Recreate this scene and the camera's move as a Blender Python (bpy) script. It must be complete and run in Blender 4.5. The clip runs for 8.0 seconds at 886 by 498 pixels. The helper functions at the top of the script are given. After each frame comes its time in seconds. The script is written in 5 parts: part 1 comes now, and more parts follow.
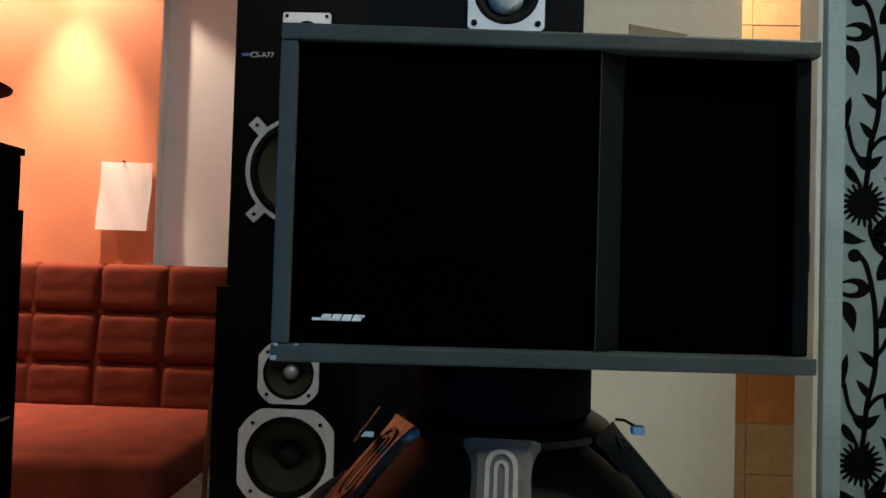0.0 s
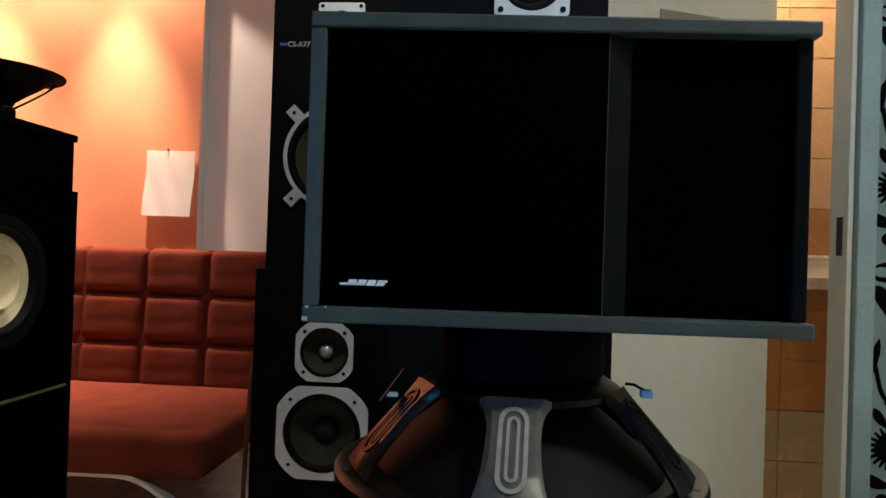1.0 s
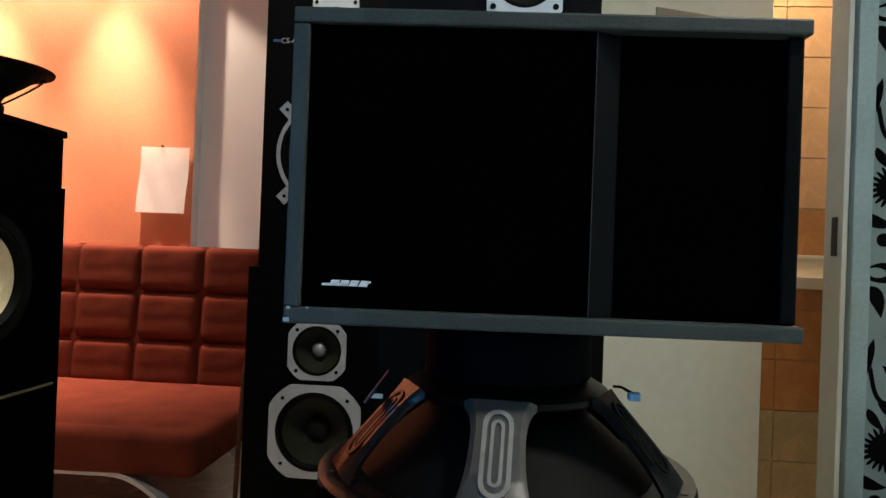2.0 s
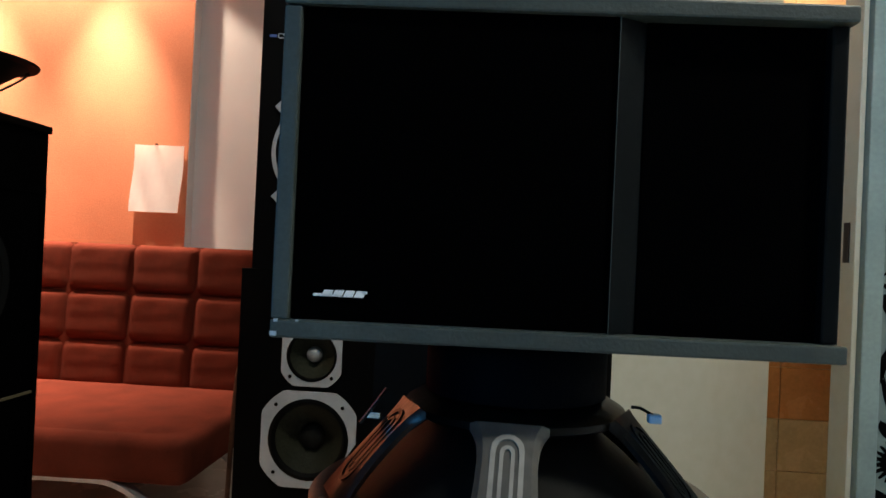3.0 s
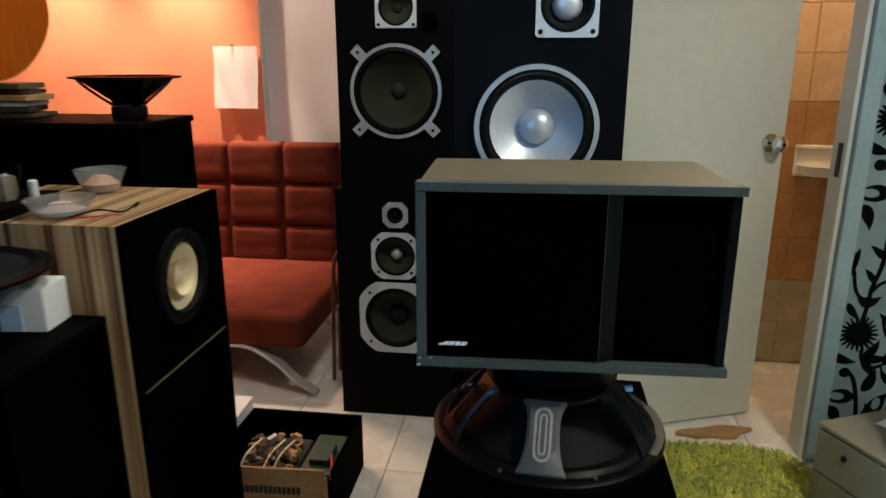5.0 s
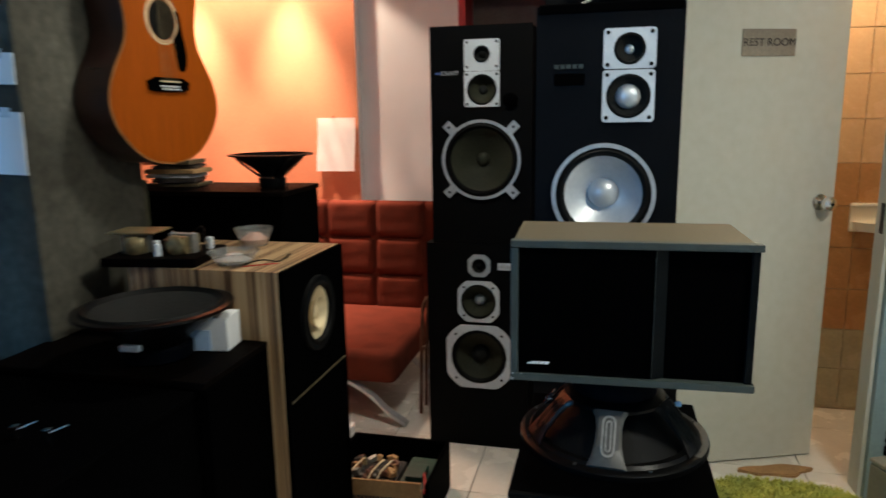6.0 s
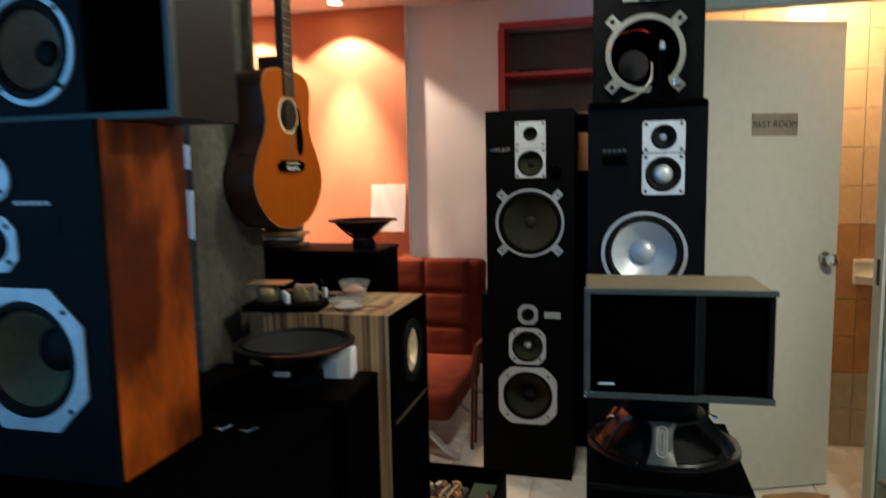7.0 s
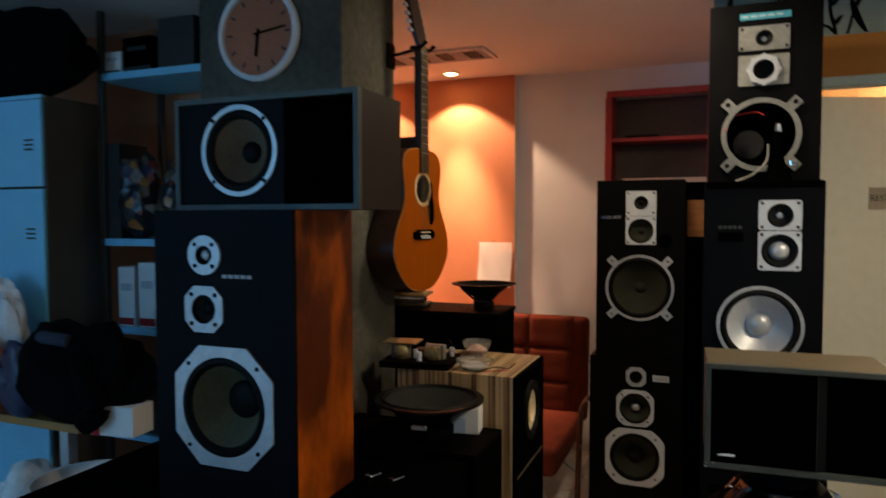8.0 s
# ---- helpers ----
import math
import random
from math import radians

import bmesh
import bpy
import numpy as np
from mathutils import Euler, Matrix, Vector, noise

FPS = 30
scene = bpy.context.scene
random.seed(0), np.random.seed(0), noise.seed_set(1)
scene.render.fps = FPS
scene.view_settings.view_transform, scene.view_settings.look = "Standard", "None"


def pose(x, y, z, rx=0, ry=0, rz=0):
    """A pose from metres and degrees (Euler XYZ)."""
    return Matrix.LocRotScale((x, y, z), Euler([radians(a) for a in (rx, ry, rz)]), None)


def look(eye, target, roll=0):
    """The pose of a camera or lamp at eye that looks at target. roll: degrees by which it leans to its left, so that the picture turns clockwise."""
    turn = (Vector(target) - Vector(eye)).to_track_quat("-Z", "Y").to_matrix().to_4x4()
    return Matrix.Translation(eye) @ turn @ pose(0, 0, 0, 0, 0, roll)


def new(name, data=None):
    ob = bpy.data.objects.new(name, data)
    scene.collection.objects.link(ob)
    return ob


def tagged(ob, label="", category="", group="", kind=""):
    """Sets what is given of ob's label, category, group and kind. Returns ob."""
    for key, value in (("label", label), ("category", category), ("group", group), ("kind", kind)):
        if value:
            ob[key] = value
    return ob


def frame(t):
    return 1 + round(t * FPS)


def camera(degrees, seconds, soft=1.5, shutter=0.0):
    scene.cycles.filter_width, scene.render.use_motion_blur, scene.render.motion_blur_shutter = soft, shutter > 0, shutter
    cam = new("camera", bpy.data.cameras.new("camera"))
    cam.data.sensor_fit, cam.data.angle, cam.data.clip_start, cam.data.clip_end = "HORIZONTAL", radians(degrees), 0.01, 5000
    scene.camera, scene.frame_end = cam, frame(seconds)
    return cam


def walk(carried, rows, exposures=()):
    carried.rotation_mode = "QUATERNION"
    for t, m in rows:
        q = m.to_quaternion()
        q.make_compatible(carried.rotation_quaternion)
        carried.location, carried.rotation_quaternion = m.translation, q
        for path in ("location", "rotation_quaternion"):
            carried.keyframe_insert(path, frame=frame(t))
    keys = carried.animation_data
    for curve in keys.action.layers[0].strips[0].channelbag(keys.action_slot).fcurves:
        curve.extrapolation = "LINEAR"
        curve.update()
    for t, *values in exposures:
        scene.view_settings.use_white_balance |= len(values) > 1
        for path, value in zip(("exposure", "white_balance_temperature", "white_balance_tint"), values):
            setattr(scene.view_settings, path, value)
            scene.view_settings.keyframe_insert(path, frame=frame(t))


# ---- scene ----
cam = camera(66.0, 8.0, soft=1.5, shutter=0.6)
PATH = [
    (0, (-0.052, 0.051, 0.914), (-0.101, 2.05, 0.967), 1.7),
    (0.5, (-0.045, 0.03, 0.904), (-0.149, 2.027, 0.947), 1.8),
    (1, (-0.033, 0.008, 0.897), (-0.189, 2.002, 0.916), 1.9),
    (1.2, (-0.03, 0.008, 0.9), (-0.195, 2.001, 0.916), 1.9),
    (2.3, (-0.021, 0.025, 0.9), (-0.164, 2.02, 0.907), 2.1),
    (2.5, (-0.022, 0.031, 0.901), (-0.163, 2.026, 0.9), 2.0),
    (3, (-0.032, 0.075, 0.905), (-0.175, 2.07, 0.921), 2.6),
    (3.5, (-0.027, 0.095, 0.969), (-0.129, 2.092, 0.899), 2.3),
    (4, (0.003, 0.042, 1.113), (-0.144, 2.001, 0.739), 2.9),
    (4.2, (0.014, -0.004, 1.164), (-0.231, 1.916, 0.662), 2.4),
    (5.3, (-0.051, -0.416, 1.292), (-0.305, 1.494, 0.754), -0.2),
    (5.5, (-0.051, -0.47, 1.309), (-0.311, 1.445, 0.793), 0.3),
    (6, (-0.031, -0.641, 1.339), (-0.493, 1.266, 0.95), -0.9),
    (6.5, (-0.033, -0.841, 1.36), (-0.565, 1.047, 0.972), -0.3),
    (7, (-0.127, -1.077, 1.396), (-0.619, 0.849, 1.171), -1.1),
    (7.5, (-0.219, -1.205, 1.443), (-0.808, 0.7, 1.296), -1.5),
    (8, (-0.19, -1.287, 1.486), (-0.924, 0.571, 1.394), -0.1),
]
EXPOSURES = [(0.0, -0.36, 6500, 10), (3.0, -0.32, 6500, 10), (4.2, -0.2, 6500, 10), (6.0, -0.15, 6500, 10), (7.0, -0.15, 6600, 10), (7.5, -0.05, 6700, 11), (7.9, -0.72, 8600, 20), (8.0, -0.72, 8600, 20)]
walk(cam, [(t, look(eye, target, roll)) for t, eye, target, roll in PATH], EXPOSURES)

# ---- world and lights ----
world = bpy.data.worlds.new("world")
scene.world = world
world.use_nodes = True
world.node_tree.nodes["Background"].inputs[0].default_value = (0.02, 0.03, 0.05, 1)
world.node_tree.nodes["Background"].inputs[1].default_value = 0.2


def lamp(name, kind, m, energy, color, size=0.1, size_y=0.0, spot=80, blend=0.6):
    data = bpy.data.lights.new(name, kind)
    data.energy, data.color = energy, color
    if kind == "AREA":
        data.size = size
        if size_y:
            data.shape, data.size_y = "RECTANGLE", size_y
    else:
        data.shadow_soft_size = size
    if kind == "SPOT":
        data.spot_size, data.spot_blend = radians(spot), blend
    ob = new(name, data)
    ob.matrix_world = m
    return ob


CEILING = 2.395
WARM, COOL, NEUTRAL = (1.0, 0.73, 0.55), (0.08, 0.46, 1.0), (1.0, 1.0, 0.87)
for x in (-1.735, -2.345):
    lamp("downlight_spill", "SPOT", look((x, 2.77, 2.378), (x, 2.775, 0.9)), 92, WARM, 0.022, spot=110, blend=0.25)
    lamp("downlight_beam", "SPOT", look((x, 2.77, 2.378), (x, 2.79, 0.9)), 480, WARM, 0.03, spot=54, blend=1.0)
lamp("bathroom_lamp_light", "POINT", pose(0.80, 2.25, 2.12), 22, (1.0, 0.82, 0.56), 0.06)
PANELS = ((1.0, 0.12, 31), (-0.42, 1.08, 14))
for x, y, watts in PANELS:
    lamp("ceiling_panel_light", "AREA", pose(x, y, 2.345), watts, NEUTRAL, 0.24, 0.16)
lamp("window_daylight", "AREA", look((-2.6, -3.30, 1.6), (-2.3, 0.5, 1.4)), 48, COOL, 1.2, 1.2)

# ---- materials ----


def mat(name, color, rough=0.5, metal=0.0, vary=0.15, scale=6.0, fine=90.0, bump=0.05, stretch=(1, 1, 1), color2=None, coat=0.0, spread=(0.3, 0.7), spec=0.5):
    m = bpy.data.materials.new(name)
    m.use_nodes = True
    t = m.node_tree
    n, l = t.nodes, t.links
    b = n["Principled BSDF"]
    b.inputs["Roughness"].default_value, b.inputs["Metallic"].default_value = rough, metal
    b.inputs["Coat Weight"].default_value = coat
    b.inputs["Specular IOR Level"].default_value = spec
    co, mp = n.new("ShaderNodeTexCoord"), n.new("ShaderNodeMapping")
    l.new(co.outputs["Object"], mp.inputs["Vector"])
    mp.inputs["Scale"].default_value = stretch
    big, small = n.new("ShaderNodeTexNoise"), n.new("ShaderNodeTexNoise")
    big.inputs["Scale"].default_value, big.inputs["Detail"].default_value = scale, 5
    small.inputs["Scale"].default_value, small.inputs["Detail"].default_value = fine, 3
    for x in (big, small):
        l.new(mp.outputs[0], x.inputs["Vector"])
    ramp = n.new("ShaderNodeValToRGB")
    ramp.color_ramp.elements[0].position, ramp.color_ramp.elements[1].position = spread
    c2 = color2 or tuple(min(1, c * (1 + vary)) for c in color)
    c1 = color if color2 else tuple(c * (1 - vary) for c in color)
    ramp.color_ramp.elements[0].color, ramp.color_ramp.elements[1].color = (*c1, 1), (*c2, 1)
    l.new(big.outputs["Fac"], ramp.inputs["Fac"])
    mix = n.new("ShaderNodeMix")
    mix.data_type, mix.blend_type = "RGBA", "OVERLAY"
    mix.inputs["Factor"].default_value = min(0.6, vary + 0.1)
    l.new(ramp.outputs[0], mix.inputs["A"])
    l.new(small.outputs["Fac"], mix.inputs["B"])
    l.new(mix.outputs["Result"], b.inputs["Base Color"])
    rr = n.new("ShaderNodeMapRange")
    rr.inputs["To Min"].default_value, rr.inputs["To Max"].default_value = max(0.02, rough - 0.08), min(1, rough + 0.1)
    l.new(big.outputs["Fac"], rr.inputs["Value"])
    l.new(rr.outputs[0], b.inputs["Roughness"])
    if bump:
        bp = n.new("ShaderNodeBump")
        bp.inputs["Strength"].default_value, bp.inputs["Distance"].default_value = min(1, bump * 4), 0.004
        l.new(small.outputs["Fac"], bp.inputs["Height"])
        l.new(bp.outputs[0], b.inputs["Normal"])
    return m


def glow(name, color, strength):
    m = bpy.data.materials.new(name)
    m.use_nodes = True
    b = m.node_tree.nodes["Principled BSDF"]
    b.inputs["Emission Color"].default_value, b.inputs["Emission Strength"].default_value = (*color, 1), strength
    return m


def clear(name, color=(1, 1, 1), rough=0.05, alpha=1.0):
    m = bpy.data.materials.new(name)
    m.use_nodes = True
    b = m.node_tree.nodes["Principled BSDF"]
    b.inputs["Base Color"].default_value = (*color, 1)
    b.inputs["Roughness"].default_value, b.inputs["Transmission Weight"].default_value, b.inputs["IOR"].default_value = rough, 0.9, 1.3
    return m


M = dict(
    black=mat("black_vinyl", (0.0006, 0.0006, 0.0007), 0.7, vary=0.3, bump=0.03, spec=0.008),
    baffle=mat("dark_baffle", (0.002, 0.002, 0.0022), 0.6, vary=0.25, bump=0.03, spec=0.06),
    bluebaffle=mat("blue_black_baffle", (0.0022, 0.0028, 0.0042), 0.55, vary=0.2, bump=0.03, spec=0.07),
    brownbox=mat("brown_black_veneer", (0.0022, 0.0014, 0.0011), 0.6, vary=0.3, stretch=(8, 8, 1), spec=0.02),
    cloth=mat("black_grille_cloth", (0.0006, 0.0006, 0.0007), 0.95, vary=0.2, fine=900, bump=0.06, spec=0.006),
    trim=mat("charcoal_plastic_trim", (0.040, 0.050, 0.045), 0.45, vary=0.2, scale=14, fine=300, bump=0.03, spec=0.4),
    post=mat("dark_plastic_post", (0.0016, 0.0026, 0.0032), 0.42, vary=0.12, bump=0.01, spec=0.08),
    topvinyl=mat("brown_vinyl_top", (0.090, 0.071, 0.038), 0.5, vary=0.2, stretch=(1, 12, 12), bump=0.03),
    alu=mat("brushed_aluminium", (0.50, 0.52, 0.54), 0.38, 0.45, vary=0.15, bump=0.02),
    dullalu=mat("dull_cast_aluminium", (0.24, 0.235, 0.21), 0.45, 0.4, vary=0.25, bump=0.03),
    plate=mat("silver_painted_plate", (0.62, 0.66, 0.70), 0.45, 0.15, vary=0.1, bump=0.02),
    chrome=mat("chrome", (0.8, 0.8, 0.8), 0.12, 1.0, vary=0.03, bump=0.0),
    cone=mat("grey_paper_cone", (0.012, 0.012, 0.011), 0.75, vary=0.3, fine=150, bump=0.08, spec=0.2),
    olive=mat("olive_paper_cone", (0.024, 0.025, 0.015), 0.7, vary=0.3, fine=150, bump=0.08, spec=0.2),
    paleolive=mat("pale_olive_paper_cone", (0.10, 0.095, 0.055), 0.75, vary=0.3, fine=150, bump=0.08, spec=0.2),
    brownc=mat("brown_paper_cone", (0.12, 0.078, 0.048), 0.75, vary=0.3, fine=150, bump=0.08, spec=0.2),
    silverc=mat("silver_cone", (0.62, 0.65, 0.68), 0.42, 0.5, vary=0.1, bump=0.02),
    cream=mat("cream_paper_cone", (0.72, 0.58, 0.36), 0.7, vary=0.12, fine=150, bump=0.05),
    rubber=mat("black_rubber", (0.0022, 0.0022, 0.0022), 0.6, vary=0.2, bump=0.02, spec=0.12),
    magnet=mat("dark_blue_magnet", (0.0008, 0.0014, 0.003), 0.6, vary=0.2, spec=0.03),
    basket=mat("black_enamel_basket", (0.0025, 0.0023, 0.0023), 0.32, 0.0, vary=0.25, bump=0.02, spec=0.14),
    # light caught by the front arm's ribs, put into a pale grey
    ribg=mat("lit_grey_rib", (0.30, 0.28, 0.25), 0.4, 0.2, vary=0.2, bump=0.02),
    # black enamel of the left arm, red-brown reflection of the sofa corner painted in
    rustarm=mat("enamel_with_red_reflection", (0.017, 0.006, 0.004), 0.32, 0.1, vary=0.3),
    paleblue=mat("pale_blue_plastic", (0.35, 0.55, 0.75), 0.4, vary=0.1, bump=0),
    # basket enamel made paler, for the light that falls on the front arm
    basketg=mat("paler_basket_grey", (0.075, 0.070, 0.062), 0.4, 0.1, vary=0.25, bump=0.02),
    veneer=mat("orange_walnut_veneer", (0.075, 0.013, 0.002), 0.4, vary=0.3, scale=3.2, fine=40, stretch=(2, 2, 0.9), color2=(0.54, 0.100, 0.008), bump=0.02, spread=(0.38, 0.66), spec=0.25),
    bbwood=mat("taupe_vinyl_wrap", (0.020, 0.012, 0.008), 0.5, vary=0.25, stretch=(10, 1, 10), bump=0.03, spec=0.15),
    wall=mat("grey_wall_paint", (0.82, 0.86, 0.87), 0.85, vary=0.06, scale=2.5, fine=200, bump=0.05),
    wallorange=mat("orange_wall_paint", (0.62, 0.228, 0.115), 0.8, vary=0.10, scale=3, fine=220, bump=0.06),
    bandorange=mat("ochre_band_paint", (0.34, 0.125, 0.022), 0.8, vary=0.1, scale=3, fine=220, bump=0.05),
    white=mat("white_ceiling_paint", (0.75, 0.70, 0.66), 0.9, vary=0.04, scale=2, fine=180, bump=0.04),
    door=mat("off_white_door_paint", (0.61, 0.60, 0.51), 0.5, vary=0.03, scale=1.5, fine=25, bump=0.004),
    frame=mat("blue_grey_frame_paint", (0.25, 0.335, 0.335), 0.5, vary=0.08, bump=0.02),
    paper=mat("wallpaper_silver", (0.17, 0.225, 0.22), 0.6, vary=0.15, scale=9, fine=300, bump=0.04),
    ink=mat("wallpaper_black_flock", (0.003, 0.003, 0.0032), 0.9, vary=0.2, fine=500, bump=0.05, spec=0.05),
    concrete=mat("bare_concrete", (0.07, 0.066, 0.052), 0.85, vary=0.45, scale=3.5, fine=40, bump=0.12, spec=0.2),
    tile=mat("cream_floor_tile", (0.76, 0.73, 0.65), 0.25, vary=0.07, scale=7, fine=60, bump=0.01),
    grout=mat("grey_grout", (0.25, 0.23, 0.2), 0.9, vary=0.2),
    btile=mat("terracotta_wall_tile", (0.50, 0.26, 0.11), 0.25, vary=0.1, scale=9, bump=0.01),
    ltile=mat("pale_apricot_wall_tile", (0.66, 0.44, 0.25), 0.25, vary=0.08, scale=9, bump=0.01),
    palegrout=mat("pale_tile_grout", (0.62, 0.50, 0.34), 0.9, vary=0.15),
    gtile=mat("beige_wall_tile", (0.47, 0.41, 0.27), 0.25, vary=0.1, scale=9, bump=0.01),
    ceramic=mat("cream_ceramic", (0.93, 0.90, 0.78), 0.15, vary=0.03, bump=0.0),
    red=mat("red_sofa_fabric", (0.122, 0.025, 0.014), 0.95, vary=0.22, scale=9, fine=420, bump=0.08, spec=0.1),
    redpaint=mat("red_frame_paint", (0.42, 0.03, 0.028), 0.45, vary=0.15, bump=0.03),
    dark=mat("dark_recess", (0.03, 0.022, 0.018), 0.8, vary=0.3),
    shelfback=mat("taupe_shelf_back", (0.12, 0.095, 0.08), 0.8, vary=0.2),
    spruce=mat("amber_spruce_top", (0.31, 0.062, 0.003), 0.40, vary=0.14, scale=5, fine=30, stretch=(30, 1, 1.2), bump=0.0, spec=0.12),
    mahog=mat("dark_mahogany_side", (0.032, 0.009, 0.006), 0.3, vary=0.3, stretch=(1, 1, 6), bump=0.01, coat=0.4),
    neck=mat("dark_neck_wood", (0.03, 0.014, 0.008), 0.4, vary=0.3, stretch=(6, 6, 1), bump=0.02),
    sheet=mat("white_paper_sheet", (0.88, 0.89, 0.89), 0.9, vary=0.03, bump=0.02),
    bar=mat("grey_print", (0.45, 0.47, 0.5), 0.6, vary=0.05, bump=0),
    blueprint=mat("blue_print", (0.05, 0.10, 0.35), 0.6, vary=0.05, bump=0),
    cyan=mat("cyan_badge", (0.02, 0.28, 0.36), 0.5, vary=0.1, bump=0),
    brass=mat("brushed_nickel_sign", (0.30, 0.25, 0.19), 0.4, 0.5, vary=0.15, bump=0.03),
    signink=mat("dark_engraving", (0.03, 0.018, 0.015), 0.7, vary=0.1, bump=0),
    card=mat("brown_cardboard", (0.40, 0.225, 0.095), 0.9, vary=0.18, scale=8, bump=0.05),
    green=mat("green_circuit_board", (0.008, 0.035, 0.022), 0.5, vary=0.4, fine=40),
    copper=mat("copper_coil", (0.13, 0.055, 0.03), 0.5, 0.3, vary=0.5, fine=60),
    redwire=mat("red_wire", (0.45, 0.02, 0.015), 0.5, vary=0.1, bump=0),
    steel=mat("beige_steel", (0.24, 0.22, 0.16), 0.45, vary=0.07, bump=0.02),
    locker=mat("pale_blue_steel_locker", (0.08, 0.52, 0.74), 0.45, vary=0.06, bump=0.02),
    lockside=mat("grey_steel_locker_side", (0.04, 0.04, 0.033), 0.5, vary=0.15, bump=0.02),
    rug=mat("lime_green_shag", (0.78, 0.72, 0.15), 0.95, vary=0.3, scale=9, fine=60, bump=0.1, color2=(0.46, 0.50, 0.13)),
    desk=mat("orange_desk_edge", (0.42, 0.16, 0.045), 0.5, vary=0.2, stretch=(1, 8, 8)),
    plastic=mat("clouded_plastic_bag", (0.62, 0.66, 0.68), 0.25, vary=0.2, scale=12, bump=0.1),
    blackcloth=mat("black_jacket_cloth", (0.002, 0.002, 0.0025), 0.95, vary=0.3, bump=0.1, spec=0.05),
    blueplastic=mat("blue_plastic", (0.006, 0.016, 0.06), 0.35, vary=0.1, bump=0),
    orangecloth=mat("orange_cloth", (0.50, 0.09, 0.025), 0.8, vary=0.2),
    redcloth=mat("red_cloth", (0.40, 0.012, 0.014), 0.85, vary=0.2, fine=250, bump=0.1),
    navy=mat("navy_cloth", (0.015, 0.025, 0.05), 0.85, vary=0.2, bump=0.1),
    box=mat("white_carton", (0.72, 0.72, 0.72), 0.7, vary=0.05, bump=0.02),
    boxblue=mat("blue_carton_side", (0.36, 0.50, 0.68), 0.6, vary=0.1, bump=0.02),
    clockface=mat("amber_clock_face", (0.38, 0.095, 0.036), 0.5, vary=0.1, scale=4, bump=0),
    clockrim=mat("pale_clock_rim", (0.55, 0.60, 0.66), 0.3, vary=0.05, bump=0),
    brassy=mat("tarnished_brass_plate", (0.26, 0.20, 0.10), 0.38, 0.6, vary=0.35, scale=30, bump=0.03),
    pinkish=mat("pale_pink_film", (0.55, 0.30, 0.24), 0.5, vary=0.3, scale=30, bump=0.08),
    glass=clear("clear_plastic", (0.9, 0.92, 0.9), 0.12),
    bulb=glow("lit_downlight", (1.0, 0.8, 0.5), 30),
    panelglow=glow("lit_ceiling_panel", (1.0, 0.93, 0.8), 4),
)


def zebra():
    m = bpy.data.materials.new("striped_zebrano_veneer")
    m.use_nodes = True
    n, l = m.node_tree.nodes, m.node_tree.links
    b = n["Principled BSDF"]
    b.inputs["Roughness"].default_value = 0.45
    co, mp, w, r = n.new("ShaderNodeTexCoord"), n.new("ShaderNodeMapping"), n.new("ShaderNodeTexNoise"), n.new("ShaderNodeValToRGB")
    mp.inputs["Scale"].default_value = (0.5, 62, 0.4)
    w.inputs["Scale"].default_value, w.inputs["Detail"].default_value = 1.6, 3
    l.new(co.outputs["Object"], mp.inputs["Vector"])
    l.new(mp.outputs[0], w.inputs["Vector"])
    l.new(w.outputs["Fac"], r.inputs["Fac"])
    e = r.color_ramp.elements
    e[0].position, e[0].color = 0.38, (0.06, 0.028, 0.012, 1)
    e[1].position, e[1].color = 0.62, (0.48, 0.33, 0.18, 1)
    x = e.new(0.47)
    x.color = (0.36, 0.21, 0.10, 1)
    l.new(r.outputs[0], b.inputs["Base Color"])
    return m


M["zebra"] = zebra()


def jumble():
    """Many small coloured goods pressed together under clear film."""
    m = bpy.data.materials.new("jumble_of_small_goods")
    m.use_nodes = True
    n, l = m.node_tree.nodes, m.node_tree.links
    b = n["Principled BSDF"]
    b.inputs["Roughness"].default_value = 0.3
    co, v, r, bp = n.new("ShaderNodeTexCoord"), n.new("ShaderNodeTexVoronoi"), n.new("ShaderNodeValToRGB"), n.new("ShaderNodeBump")
    v.inputs["Scale"].default_value = 24
    l.new(co.outputs["Object"], v.inputs["Vector"])
    sep = n.new("ShaderNodeSeparateColor")
    l.new(v.outputs["Color"], sep.inputs[0])
    l.new(sep.outputs[0], r.inputs["Fac"])
    r.color_ramp.interpolation = "CONSTANT"
    e = r.color_ramp.elements
    e[0].color, e[1].position, e[1].color = (0.012, 0.012, 0.016, 1), 0.42, (0.10, 0.075, 0.05, 1)
    for pos, col in ((0.62, (0.36, 0.12, 0.03, 1)), (0.72, (0.26, 0.04, 0.03, 1)), (0.80, (0.24, 0.22, 0.20, 1)), (0.88, (0.02, 0.02, 0.05, 1))):
        e.new(pos).color = col
    l.new(r.outputs[0], b.inputs["Base Color"])
    bp.inputs["Strength"].default_value, bp.inputs["Distance"].default_value = 0.8, 0.01
    l.new(v.outputs["Distance"], bp.inputs["Height"])
    l.new(bp.outputs[0], b.inputs["Normal"])
    return m


M["jumble"] = jumble()

# ---- building helpers ----


def thing(name, m, label, category, group="", kind=""):
    ob = new(name)
    ob.matrix_world = m
    return tagged(ob, label, category, group, kind)


